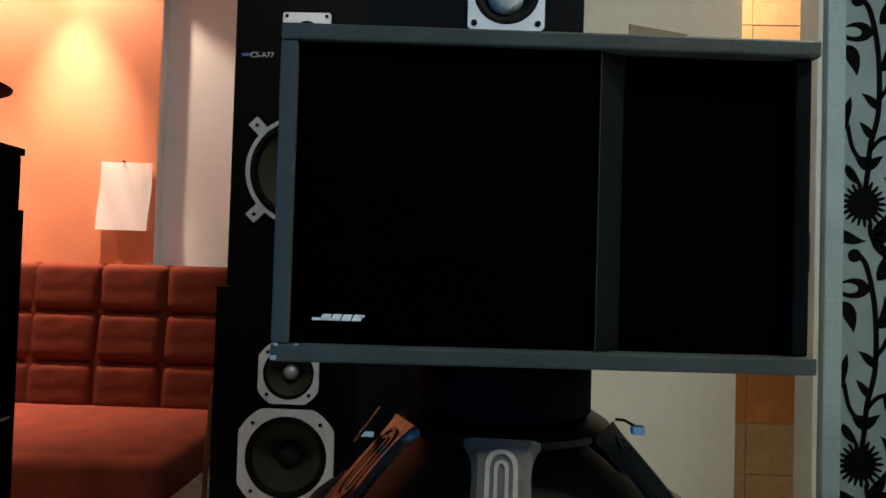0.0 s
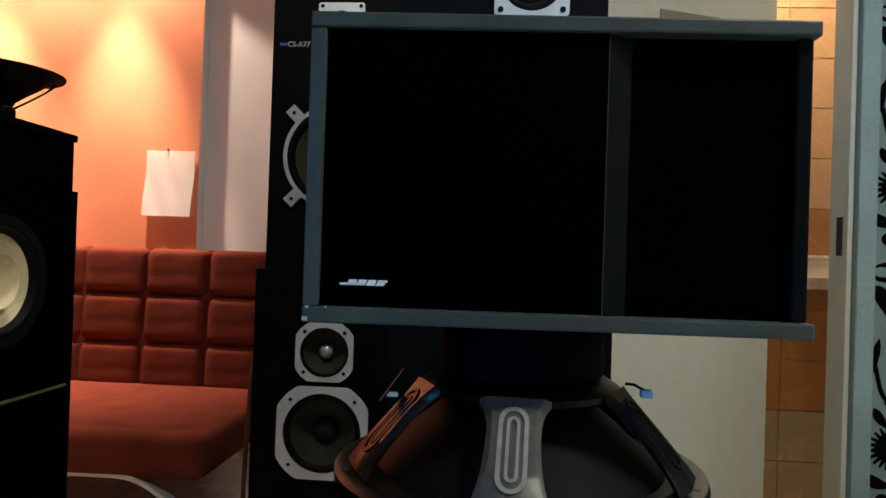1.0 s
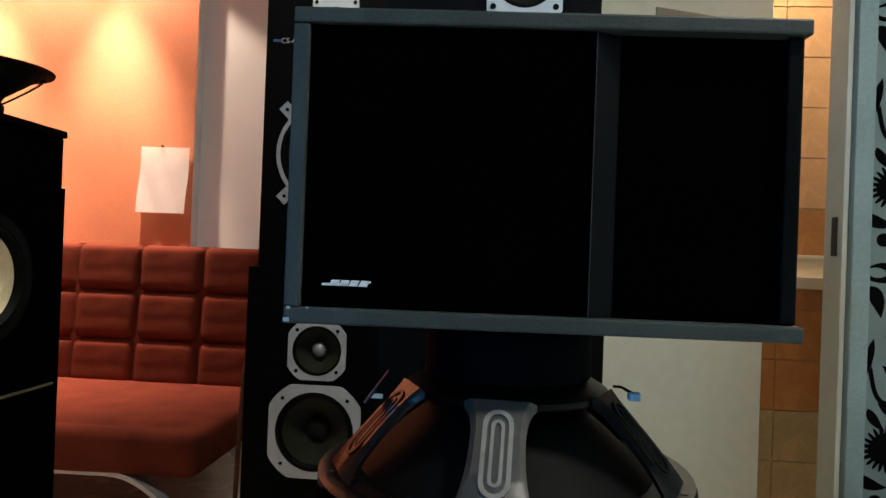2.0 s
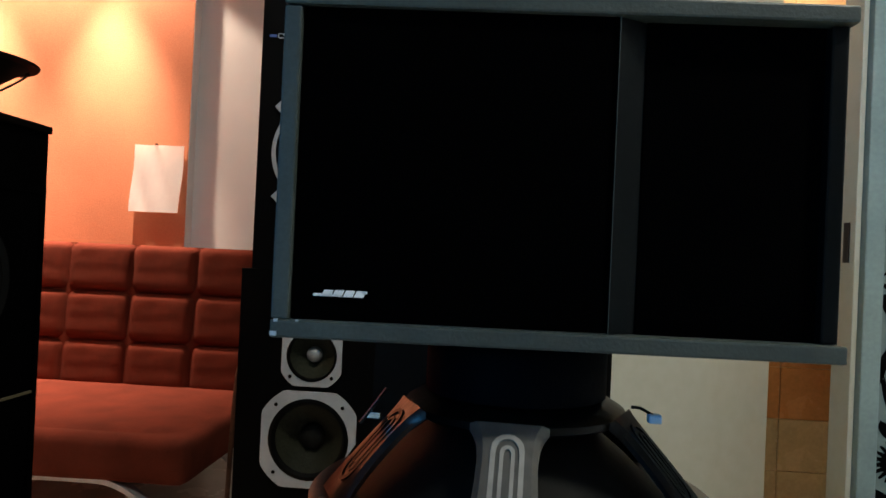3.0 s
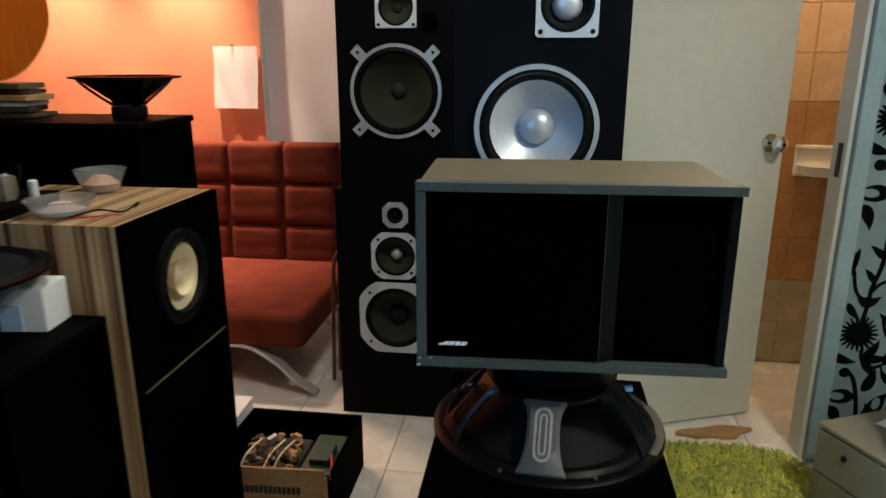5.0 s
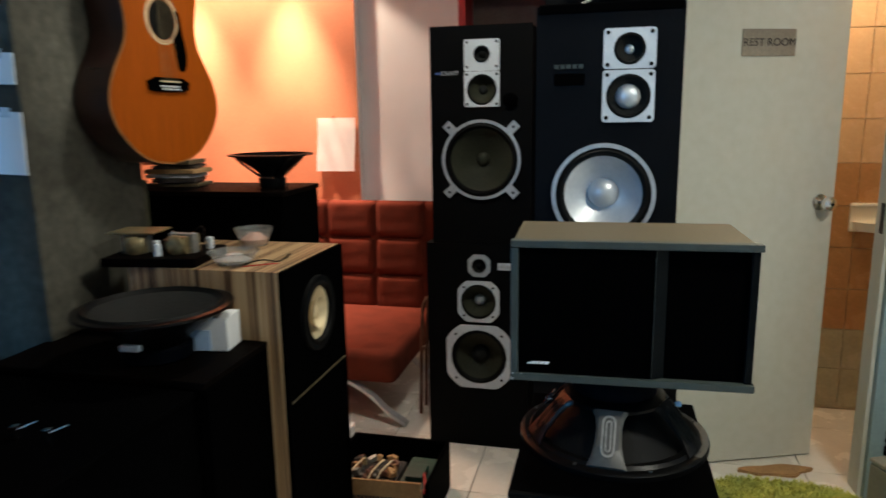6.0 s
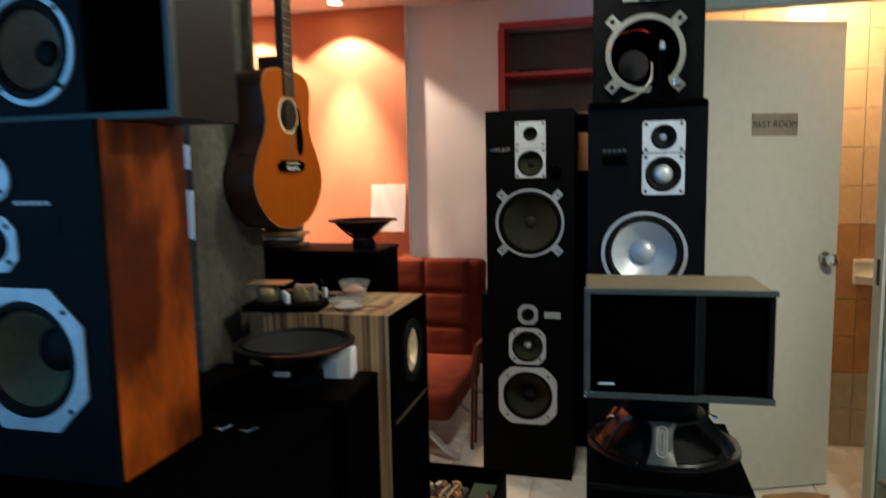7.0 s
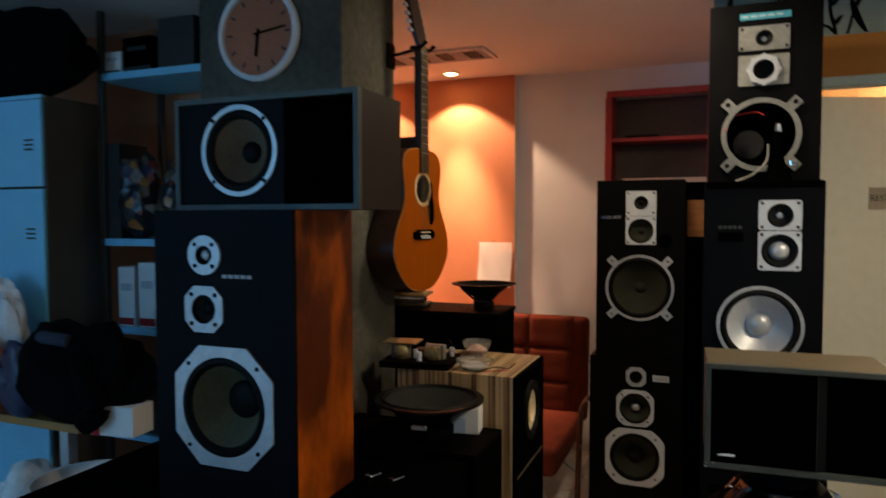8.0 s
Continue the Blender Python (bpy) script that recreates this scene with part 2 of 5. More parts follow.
def part(name, bm, material, parent=None, label="", smooth=False):
    me = bpy.data.meshes.new(name)
    bmesh.ops.recalc_face_normals(bm, faces=bm.faces)
    bm.to_mesh(me)
    bm.free()
    for mm in (material if isinstance(material, (list, tuple)) else [material]):
        me.materials.append(M[mm])
    if smooth:
        me.polygons.foreach_set("use_smooth", [True] * len(me.polygons))
        me.set_sharp_from_angle(angle=radians(38))
    ob = new(name, me)
    if parent:
        ob.parent = parent
    return tagged(ob, label) if label else ob


def box(x0, x1, y0, y1, z0, z1, bevel=0.0, bm=None, seg=2):
    b = bmesh.new()
    bmesh.ops.create_cube(b, size=1, matrix=Matrix.LocRotScale(((x0 + x1) / 2, (y0 + y1) / 2, (z0 + z1) / 2), None, (abs(x1 - x0), abs(y1 - y0), abs(z1 - z0))))
    if bevel:
        bmesh.ops.bevel(b, geom=b.edges[:], offset=bevel, segments=seg, affect="EDGES", profile=0.6)
    if bm is None:
        return b
    me = bpy.data.meshes.new("tmp")
    b.to_mesh(me)
    b.free()
    bm.from_mesh(me)
    bpy.data.meshes.remove(me)
    return bm


FRONT = pose(0, 0, 0, 90, 0, 0)


def lathe(profile, m=Matrix.Identity(4), seg=40, bm=None, a0=0.0, a1=360.0):
    """Turns (radius, height) points round the local z axis."""
    bm = bm or bmesh.new()
    closed = a1 - a0 >= 359.9
    rings = []
    count = seg if closed else seg + 1
    for r, z in profile:
        if r < 1e-6:
            rings.append([bm.verts.new(m @ Vector((0, 0, z)))] * count)
        else:
            rings.append([bm.verts.new(m @ Vector((r * math.cos(radians(a0 + (a1 - a0) * i / seg)), r * math.sin(radians(a0 + (a1 - a0) * i / seg)), z))) for i in range(count)])
    for p, q in zip(rings, rings[1:]):
        for i in range(seg):
            j = (i + 1) % count
            vs = []
            for v in (p[i], p[j], q[j], q[i]):
                if v not in vs:
                    vs.append(v)
            if len(vs) > 2:
                bm.faces.new(vs)
    return bm


def prism(points, z0, z1, m=Matrix.Identity(4), bm=None, bevel=0.0):
    """A flat outline given thickness along the local z axis."""
    b = bmesh.new()
    low = [b.verts.new((x, y, z0)) for x, y in points]
    high = [b.verts.new((x, y, z1)) for x, y in points]
    b.faces.new(low[::-1])
    top = b.faces.new(high)
    n = len(points)
    for i in range(n):
        b.faces.new((low[i], low[(i + 1) % n], high[(i + 1) % n], high[i]))
    if bevel:
        bmesh.ops.bevel(b, geom=list(top.edges), offset=bevel, segments=2, affect="EDGES")
    b.transform(m)
    if bm is None:
        return b
    me = bpy.data.meshes.new("tmp")
    b.to_mesh(me)
    b.free()
    bm.from_mesh(me)
    bpy.data.meshes.remove(me)
    return bm


def holed(outline, holes, z0, z1, m=Matrix.Identity(4)):
    """A plate with holes: outline and holes are closed lists of (x, y)."""
    bm = bmesh.new()
    edges = []
    for loop in (outline, *holes):
        vs = [bm.verts.new((x, y, z1)) for x, y in loop]
        edges += [bm.edges.new((vs[i], vs[(i + 1) % len(vs)])) for i in range(len(vs))]
    bmesh.ops.triangle_fill(bm, use_beauty=True, use_dissolve=False, edges=edges)
    ex = bmesh.ops.extrude_face_region(bm, geom=bm.faces[:])
    for v in ex["geom"]:
        if isinstance(v, bmesh.types.BMVert):
            v.co.z = z0
    bm.transform(m)
    return bm


def ring(r, cx=0.0, cy=0.0, n=36, phase=0.0):
    return [(cx + r * math.cos(2 * math.pi * i / n + phase), cy + r * math.sin(2 * math.pi * i / n + phase)) for i in range(n)]


def rect(x0, x1, y0, y1, cut=0.0):
    if not cut:
        return [(x0, y0), (x1, y0), (x1, y1), (x0, y1)]
    return [(x0 + cut, y0), (x1 - cut, y0), (x1, y0 + cut), (x1, y1 - cut), (x1 - cut, y1), (x0 + cut, y1), (x0, y1 - cut), (x0, y0 + cut)]


def tube(points, r, bm=None, seg=8):
    bm = bm or bmesh.new()
    pts = [Vector(p) for p in points]
    rings = []
    for i, p in enumerate(pts):
        d = (pts[min(i + 1, len(pts) - 1)] - pts[max(i - 1, 0)]).normalized()
        u = d.cross(Vector((0, 0, 1)))
        u = (u if u.length > 1e-3 else d.cross(Vector((0, 1, 0)))).normalized()
        v = d.cross(u)
        rings.append([bm.verts.new(p + r * (math.cos(2 * math.pi * k / seg) * u + math.sin(2 * math.pi * k / seg) * v)) for k in range(seg)])
    for a, b in zip(rings, rings[1:]):
        for k in range(seg):
            bm.faces.new((a[k], a[(k + 1) % seg], b[(k + 1) % seg], b[k]))
    bm.faces.new(rings[0][::-1])
    bm.faces.new(rings[-1])
    return bm


def curve(points, n=8):
    """Smooth points through a few given ones."""
    p = [Vector(q) for q in points]
    p = [2 * p[0] - p[1]] + p + [2 * p[-1] - p[-2]]
    out = []
    for i in range(1, len(p) - 2):
        for k in range(n):
            t = k / n
            out.append(0.5 * (2 * p[i] + (p[i + 1] - p[i - 1]) * t + (2 * p[i - 1] - 5 * p[i] + 4 * p[i + 1] - p[i + 2]) * t * t + (3 * p[i] - p[i - 1] - 3 * p[i + 1] + p[i + 2]) * t ** 3))
    return out + [p[-2]]


def lettering(name, text, size, m, material, parent):
    data = bpy.data.curves.new(name, "FONT")
    data.body, data.size, data.extrude, data.align_x, data.align_y = text, size, 0.0006, "CENTER", "CENTER"
    tmp = new(name + "_tmp", data)
    me = bpy.data.meshes.new_from_object(tmp.evaluated_get(bpy.context.evaluated_depsgraph_get()))
    bpy.data.objects.remove(tmp)
    bpy.data.curves.remove(data)
    me.transform(m)
    me.materials.append(M[material])
    ob = new(name, me)
    ob.parent = parent
    return ob

# ---- structure ----


def slab(name, x0, x1, y0, y1, z0, z1, material, label="", category="wall", bevel=0.0):
    ob = part(name, box(x0, x1, y0, y1, z0, z1, bevel), material)
    return tagged(ob, label or name.replace("_", " "), category, kind="structure")


floor = slab("floor", -3.7, 2.2, -3.6, 3.4, -0.12, -0.004, "grout", "cream glazed floor tiles with grey joints", "floor")
slab("ceiling", -3.7, 2.2, -3.6, 3.4, CEILING, CEILING + 0.1, "white", "plain painted ceiling with recessed lights", "ceiling")
slab("wall_orange", -3.7, -1.376, 2.97, 3.35, 0, CEILING, "wallorange", "orange painted wall washed by downlights")
slab("wall_return", -1.376, -1.372, 2.972, 3.03, 0, CEILING, "wall", "grey painted step beside the orange wall")
grey = part("wall_grey", holed(rect(-1.376, -0.20, 0, CEILING), [rect(-0.775, -0.225, 1.12, 2.235)], -0.30, 0.0, FRONT), "wall")
grey.location = (0, 3.03, 0)
tagged(grey, "grey painted wall of the seating corner", "wall", kind="structure")
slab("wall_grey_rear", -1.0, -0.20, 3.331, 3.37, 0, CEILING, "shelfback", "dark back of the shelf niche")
slab("wall_bath_side", -0.20, -0.14, 1.86, 3.27, 0, CEILING, "wall", "grey painted side wall of the restroom")
slab("wall_left", -3.7, -3.6, -3.5, 2.97, 0, CEILING, "wall", "plain grey side wall of the room")
slab("wall_right", 2.1, 2.2, -3.5, 1.8, 0, CEILING, "wall", "plain grey side wall of the room")
slab("wall_back", -1.6, 2.1, -3.6, -3.5, 0, CEILING, "wall", "plain grey wall behind")
slab("wall_back_sill", -3.6, -1.6, -3.6, -3.5, 0, 0.9, "wall", "plain grey wall below the window")
slab("wall_back_head", -3.6, -1.6, -3.6, -3.5, 2.2, CEILING, "wall", "plain grey wall above the window")
slab("wall_partition", -3.6, -1.87, 1.3, 1.38, 0, CEILING, "wallorange", "orange painted partition behind the shelves")
slab("wall_wallpaper", 0.913, 2.1, 1.80, 1.90, 0, CEILING, "paper", "silver wallpaper wall with black flower print")
slab("wall_over_door", -0.20, 0.913, 1.80, 1.86, 2.196, CEILING, "paper", "silver wallpaper above the restroom door")
slab("wall_band", -0.20, 0.913, 1.797, 1.86, 2.036, 2.196, "bandorange", "ochre painted band above the door frame")
slab("wall_beside_door", -0.20, -0.03, 1.80, 1.86, 0, 2.036, "wall", "grey painted wall beside the door")
slab("pillar", -1.866, -1.30, 0.645, 1.03, 0, CEILING, "concrete", "bare stained concrete pillar", "pillar", 0.006)

door_frame = thing("door_frame", pose(0.42, 1.82, 0), "blue-grey painted wooden frame of the restroom door", "door frame", kind="structure")
door_frame.matrix_world = Matrix.Identity(4)
part("jamb", box(0.866, 0.912, 1.788, 1.87, 0, 2.035, 0.004), "frame", door_frame)
part("jamb", box(0.852, 0.8655, 1.81, 1.905, 0, 1.995, 0.003), "door", door_frame)
part("jamb", box(-0.03, 0.035, 1.788, 1.87, 0, 2.035, 0.004), "frame", door_frame)
part("head", box(0.0355, 0.8655, 1.788, 1.87, 1.996, 2.035, 0.004), "frame", door_frame)
part("strike_plate", box(0.8485, 0.852, 1.835, 1.86, 0.93, 1.03), "signink", door_frame)

# restroom
slab("bath_wall_back", -0.20, 1.55, 2.58, 2.68, 0, 2.3, "palegrout", "restroom back wall with glazed terracotta tiles")
slab("bath_wall_right", 1.45, 1.55, 1.90, 2.58, 0, 2.3, "ltile", "restroom side wall of pale tiles")
slab("bath_ceiling", -0.20, 1.55, 1.87, 2.68, 2.3, 2.36, "bandorange", "ochre painted restroom ceiling", "ceiling")

# ---- loudspeakers ----


def loudspeaker(name, x0, x1, yf, depth, z0, z1, body, front, holes, label, group="", tilt=0.0, lip=0.0):
    cx = (x0 + x1) / 2
    w, h = (x1 - x0) / 2, z1 - z0
    s = thing(name, pose(cx, yf, z0, 0, 0, tilt), label, "loudspeaker", group)
    b = box(-w, w, 0.014, depth, 0, h)
    bmesh.ops.delete(b, geom=[f for f in b.faces if f.calc_center_median().y < 0.015], context="FACES_ONLY")
    bmesh.ops.bevel(b, geom=[e for e in b.edges if not e.is_boundary], offset=0.003, segments=2, affect="EDGES")
    part("body", b, body, s)
    part("baffle", holed(rect(-w + lip, w - lip, lip, h - lip), [ring(r, x - cx, z - z0) for x, z, r in holes], -0.014, 0.0, FRONT), front, s)
    return s


def driver(s, name, cx, cz, outline, rs, rc, cone, rcap, cap, depth, frame_mat="plate", screws=(), dome=0.5, lift=0.006, label="", y=0.0):
    """A drive unit in a baffle: frame plate, surround, cone and cap, with its screws."""
    m = Matrix.Translation((cx, y, cz)) @ FRONT
    f = part(name, holed(outline, [ring(rs)], -0.002, lift, m), frame_mat, s, label)
    part("surround", lathe([(rs + 0.001, lift * 0.5), ((rs + rc) / 2 + 0.002, lift + 0.002), ((rs + rc) / 2 - 0.002, lift + 0.002), (rc, -0.002)], m), "rubber", f, smooth=True)
    n = 6
    part("cone", lathe([(rc + 0.001, -0.002)] + [(rc + (rcap - rc) * (i / n), -0.002 - depth * (1 - (1 - i / n) ** 1.25)) for i in range(1, n + 1)], m), cone, f, smooth=True)
    part("dust_cap", lathe([(rcap, -depth - 0.001)] + [(rcap * math.cos(radians(q)), -depth + rcap * dome * math.sin(radians(q))) for q in (8, 20, 32, 44, 56, 68, 80)] + [(0, -depth + rcap * dome)], m, 36), cap, f, smooth=True)
    for x, z in screws:
        part("screw", lathe([(0.0052, lift), (0.0052, lift + 0.002), (0.003, lift + 0.003), (0.0015, lift + 0.0022), (0, lift + 0.0022)], Matrix.Translation((x, 0, z)) @ m, 10), "rubber", f)
    return f


def tabbed(r, reach, half, n=11):
    """A round outline with four lugs on the diagonals."""
    out = []
    for k in range(4):
        a = math.pi / 4 + k * math.pi / 2
        d, t = Vector((math.cos(a), math.sin(a))), Vector((-math.sin(a), math.cos(a)))
        span = math.asin(half / r)
        out += [tuple(d * math.sqrt(r * r - half * half) - t * half), tuple(d * reach - t * half), tuple(d * reach + t * half), tuple(d * math.sqrt(r * r - half * half) + t * half)]
        out += [(r * math.cos(a + span + (math.pi / 2 - 2 * span) * i / n), r * math.sin(a + span + (math.pi / 2 - 2 * span) * i / n)) for i in range(1, n)]
    return out


def squircle(h, r, n=72):
    """A circle of radius r cut square at half width h."""
    return [(max(-h, min(h, r * math.cos(2 * math.pi * i / n))), max(-h, min(h, r * math.sin(2 * math.pi * i / n)))) for i in range(n)]


def diagonal(d):
    return [(sx * d, sz * d) for sx in (-1, 1) for sz in (-1, 1)]


def bars(s, name, x0, x1, z, h, n, material, y=-0.001, slant=0.0):
    """Writing that cannot be read, as a row of short bars."""
    b = bmesh.new()
    w = (x1 - x0) / n
    for i in range(n):
        box(x0 + i * w, x0 + (i + 0.72) * w, y - 0.001, y + 0.001, z - h / 2, z + h / 2, bm=b)
    return part(name, b, material, s)


# tall speaker with lugged woofer, upper left of the stack
s = loudspeaker("loudspeaker", -0.688, -0.305, 1.91, 0.33, 0.844, 1.654, "black", "baffle", [(-0.491, 1.551, 0.036), (-0.491, 1.424, 0.052), (-0.495, 1.166, 0.138)], "black three-way loudspeaker with lugged silver woofer ring", "stacked loudspeakers")
c, z = -0.4965, 0.844
driver(s, "tweeter", -0.491 - c, 1.551 - z, rect(-0.066, 0.066, -0.060, 0.053, 0.004), 0.031, 0.024, "cone", 0.013, "rubber", 0.012, screws=[(-0.055, 0.043), (0.055, 0.043), (-0.055, -0.045), (0.055, -0.045)])
driver(s, "midrange", -0.491 - c, 1.424 - z, rect(-0.066, 0.066, -0.062, 0.0655, 0.004), 0.056, 0.048, "olive", 0.016, "cone", 0.022, screws=[(-0.056, -0.052), (0.056, -0.052), (-0.056, 0.055), (0.056, 0.055)])
driver(s, "woofer", -0.495 - c, 1.166 - z, tabbed(0.150, 0.190, 0.0165), 0.139, 0.118, "olive", 0.026, "olive", 0.045, "alu", screws=diagonal(0.122), lift=0.010)
part("level_knob", lathe([(0.026, 0), (0.026, 0.012), (0.02, 0.016), (0, 0.016)], Matrix.Translation((-0.385 - c, 0, 1.385 - z)) @ FRONT), "black", s, smooth=True)
part("badge", box(-0.668 - c, -0.648 - c, -0.002, 0.001, 1.482 - z, 1.489 - z), "blueprint", s)
lettering("model_letters", "CS-A77", 0.021, Matrix.Translation((-0.613 - c, -0.001, 1.485 - z)) @ FRONT, "bar", s)

# octagonal three-way speaker below it
s = loudspeaker("loudspeaker", -0.715, -0.312, 1.91, 0.36, 0.0, 0.843, "brownbox", "baffle", [(-0.505, 0.757, 0.033), (-0.508, 0.612, 0.07), (-0.508, 0.384, 0.112)], "dark three-way loudspeaker with octagonal silver driver frames", "stacked loudspeakers")
c = -0.5135
driver(s, "tweeter", -0.505 - c, 0.757, rect(-0.044, 0.044, -0.044, 0.044, 0.021), 0.028, 0.024, "cone", 0.015, "rubber", 0.008, "alu", dome=0.7)
driver(s, "midrange", -0.508 - c, 0.612, squircle(0.083, 0.095), 0.070, 0.062, "olive", 0.022, "alu", 0.03, screws=diagonal(0.0575), dome=0.9)
driver(s, "woofer", -0.508 - c, 0.384, squircle(0.131, 0.149), 0.112, 0.093, "olive", 0.036, "cone", 0.045, screws=diagonal(0.092))
part("badge", box(-0.432 - c, -0.362 - c, -0.002, 0.001, 0.742, 0.77), "plate", s)
bars(s, "badge_print", -0.426 - c, -0.368 - c, 0.756, 0.012, 6, "bar", -0.0025)

# silver-cone speaker behind the small one, on a plain black cabinet
s = loudspeaker("loudspeaker", -0.218, 0.170, 1.20, 0.36, 0.0, 0.925, "black", "baffle", [], "plain black cabinet carrying the speaker stack", "stacked loudspeakers")
s = loudspeaker("loudspeaker", -0.218, 0.144, 1.184, 0.37, 0.926, 1.60, "black", "bluebaffle", [(0.014, 1.491, 0.044), (0.014, 1.374, 0.052), (-0.041, 1.126, 0.120)], "blue-black loudspeaker with large silver woofer cone", "stacked loudspeakers")
c, z = -0.037, 0.926
part("top_cap", box(-0.176, 0.176, -0.004, 0.02, 0.655, 0.679, 0.004), "black", s)
driver(s, "tweeter", 0.014 - c, 1.491 - z, rect(-0.064, 0.064, -0.048, 0.050, 0.006), 0.039, 0.030, "cone", 0.012, "alu", 0.018, screws=[(x, zz) for x in (-0.053, 0.053) for zz in (-0.038, 0.040)])
driver(s, "midrange", 0.014 - c, 1.3755 - z, rect(-0.064, 0.064, -0.0645, 0.0645, 0.006), 0.055, 0.046, "cone", 0.031, "silverc", 0.014, screws=diagonal(0.053), dome=0.7)
driver(s, "woofer", -0.041 - c, 1.126 - z, ring(0.1325, n=64), 0.122, 0.100, "silverc", 0.040, "silverc", 0.040, "alu", lift=0.014, dome=0.75)
part("level_plate", box(-0.172 - c, -0.095 - c, -0.002, 0.001, 1.405 - z, 1.435 - z, 0.001), "black", s)
bars(s, "level_print", -0.172 - c, -0.095 - c, 1.452 - z, 0.010, 5, "trim")

# speaker on top of the stack, its woofer removed
s = loudspeaker("loudspeaker", -0.209, 0.145, 1.33, 0.22, 1.601, 2.222, "black", "baffle", [(-0.035, 2.101, 0.03), (-0.035, 1.992, 0.045), (-0.040, 1.771, 0.113)], "black loudspeaker with an empty woofer ring and loose wires", "stacked loudspeakers")
c, z = -0.032, 1.601
part("badge", box(-0.112 - c, 0.048 - c, -0.003, 0.001, 2.166 - z, 2.188 - z, 0.001), "cyan", s)
bars(s, "badge_print", -0.105 - c, 0.03 - c, 2.177 - z, 0.006, 5, "bar", -0.0035)
driver(s, "tweeter", -0.035 - c, 2.101 - z, rect(-0.08, 0.08, -0.041, 0.042, 0.004), 0.027, 0.02, "cone", 0.009, "alu", 0.012, "dullalu", screws=[(x, zz) for x in (-0.07, 0.07) for zz in (-0.032, 0.033)])
tw = part("midrange", holed(rect(-0.08, 0.08, -0.052, 0.052, 0.004), [ring(0.034)], -0.002, 0.006, Matrix.Translation((-0.035 - c, 0, 1.992 - z)) @ FRONT), "dullalu", s)
part("horn_ring", holed([((0.05 if i % 4 else 0.056) * math.cos(i * math.pi / 16), (0.05 if i % 4 else 0.056) * math.sin(i * math.pi / 16)) for i in range(32)], [ring(0.034)], 0.006, 0.016, Matrix.Translation((-0.035 - c, 0, 1.992 - z)) @ FRONT), "alu", tw)
part("horn_cup", lathe([(0.0345, 0.006), (0.03, -0.02), (0, -0.03)], Matrix.Translation((-0.035 - c, 0, 1.992 - z)) @ FRONT), "rubber", tw, smooth=True)
wf = part("woofer_ring", holed(tabbed(0.127, 0.166, 0.017), [ring(0.110)], -0.002, 0.012, Matrix.Translation((-0.040 - c, 0, 1.771 - z)) @ FRONT), "dullalu", s, "bare cast aluminium woofer ring")
for x, zz in diagonal(0.106):
    part("screw", lathe([(0.008, 0.012), (0.008, 0.014), (0, 0.014)], Matrix.Translation((x - 0.040 - c, 0, zz + 1.771 - z)) @ FRONT, 12), "rubber", wf)
part("magnet", lathe([(0.05, -0.10), (0.05, -0.07), (0.03, -0.065), (0, -0.065)], Matrix.Translation((-0.075 - c, 0, 1.745 - z)) @ FRONT), "dark", s, smooth=True)
part("wire", tube(curve([(-0.125, -0.02, 0.185), (-0.11, 0.02, 0.235), (-0.03, 0.01, 0.25), (0.0, -0.02, 0.235)], 6), 0.0018), "redwire", s)

s = thing("dark_tall_cabinet", pose(-0.30, 2.30, 0), "tall black cabinet with an amber wood inset", "cabinet")
part("body", box(-0.14, 0.09, 0.004, 0.32, 0, 1.66, 0.003), "black", s)
part("inset", box(-0.03, 0.08, -0.002, 0.004, 1.39, 1.57, 0.001), "desk", s)

# bent chrome stand leaning on the stack
st = thing("lamp_arm", pose(-0.02, 1.255, 1.601), "bent chrome clamp arm with black body standing on speaker", "clamp")
part("arm", tube(curve([(-0.10, -0.01, 0.006), (-0.045, -0.02, 0.03), (-0.005, 0.0, 0.075), (0.0, 0.01, 0.13)], 6), 0.003), "dullalu", st, smooth=True)
part("body", lathe([(0.05, 0.002), (0.04, 0.03), (0.022, 0.07), (0.016, 0.13), (0.014, 0.17)], Matrix.Translation((0.03, 0.02, 0))), "cloth", st, smooth=True)
part("tip", lathe([(0.009, 0.17), (0.012, 0.18), (0.008, 0.198), (0, 0.20)], Matrix.Translation((0.03, 0.02, 0)), 14), "chrome", st, smooth=True)
part("clip", box(0.065, 0.085, -0.004, 0.012, 0.055, 0.075, 0.003), "chrome", st)
part("foot", box(-0.105, -0.02, -0.03, 0.0, 0, 0.006, 0.002), "chrome", st)

# small bookshelf speaker with black grille
s = thing("bookshelf_loudspeaker", pose(0.019, 0.601, 0.836, 0, 0, 2.3), "wide bookshelf loudspeaker with black grille and charcoal trim", "loudspeaker")
part("body", box(-0.2160, 0.2100, 0.02, 0.24, 0.004, 0.271, 0.003), "topvinyl", s)
part("grille", box(-0.2055, 0.0405, 0.006, 0.02, 0.012, 0.259, 0.001), "cloth", s)
part("grille", box(0.064, 0.2075, 0.016, 0.03, 0.012, 0.259, 0.001), "cloth", s)
part("post", prism([(0.040, 0.004), (0.065, 0.018), (0.065, 0.03), (0.040, 0.03)], 0.0135, 0.2580), "post", s)
part("post", box(0.2025, 0.2160, 0.007, 0.03, 0.0135, 0.2580, 0.002), "post", s)
part("rail", box(-0.2200, 0.2200, 0, 0.022, 0.2585, 0.272, 0.002), "trim", s)
part("rail", box(-0.2200, 0.2200, 0, 0.022, -0.001, 0.013, 0.002), "trim", s)
part("side_rail", box(-0.2200, -0.2060, 0.001, 0.022, 0.0135, 0.2580, 0.002), "trim", s)
part("grille_edge", box(0.0403, 0.0409, 0.0035, 0.006, 0.0135, 0.2580), "trim", s)
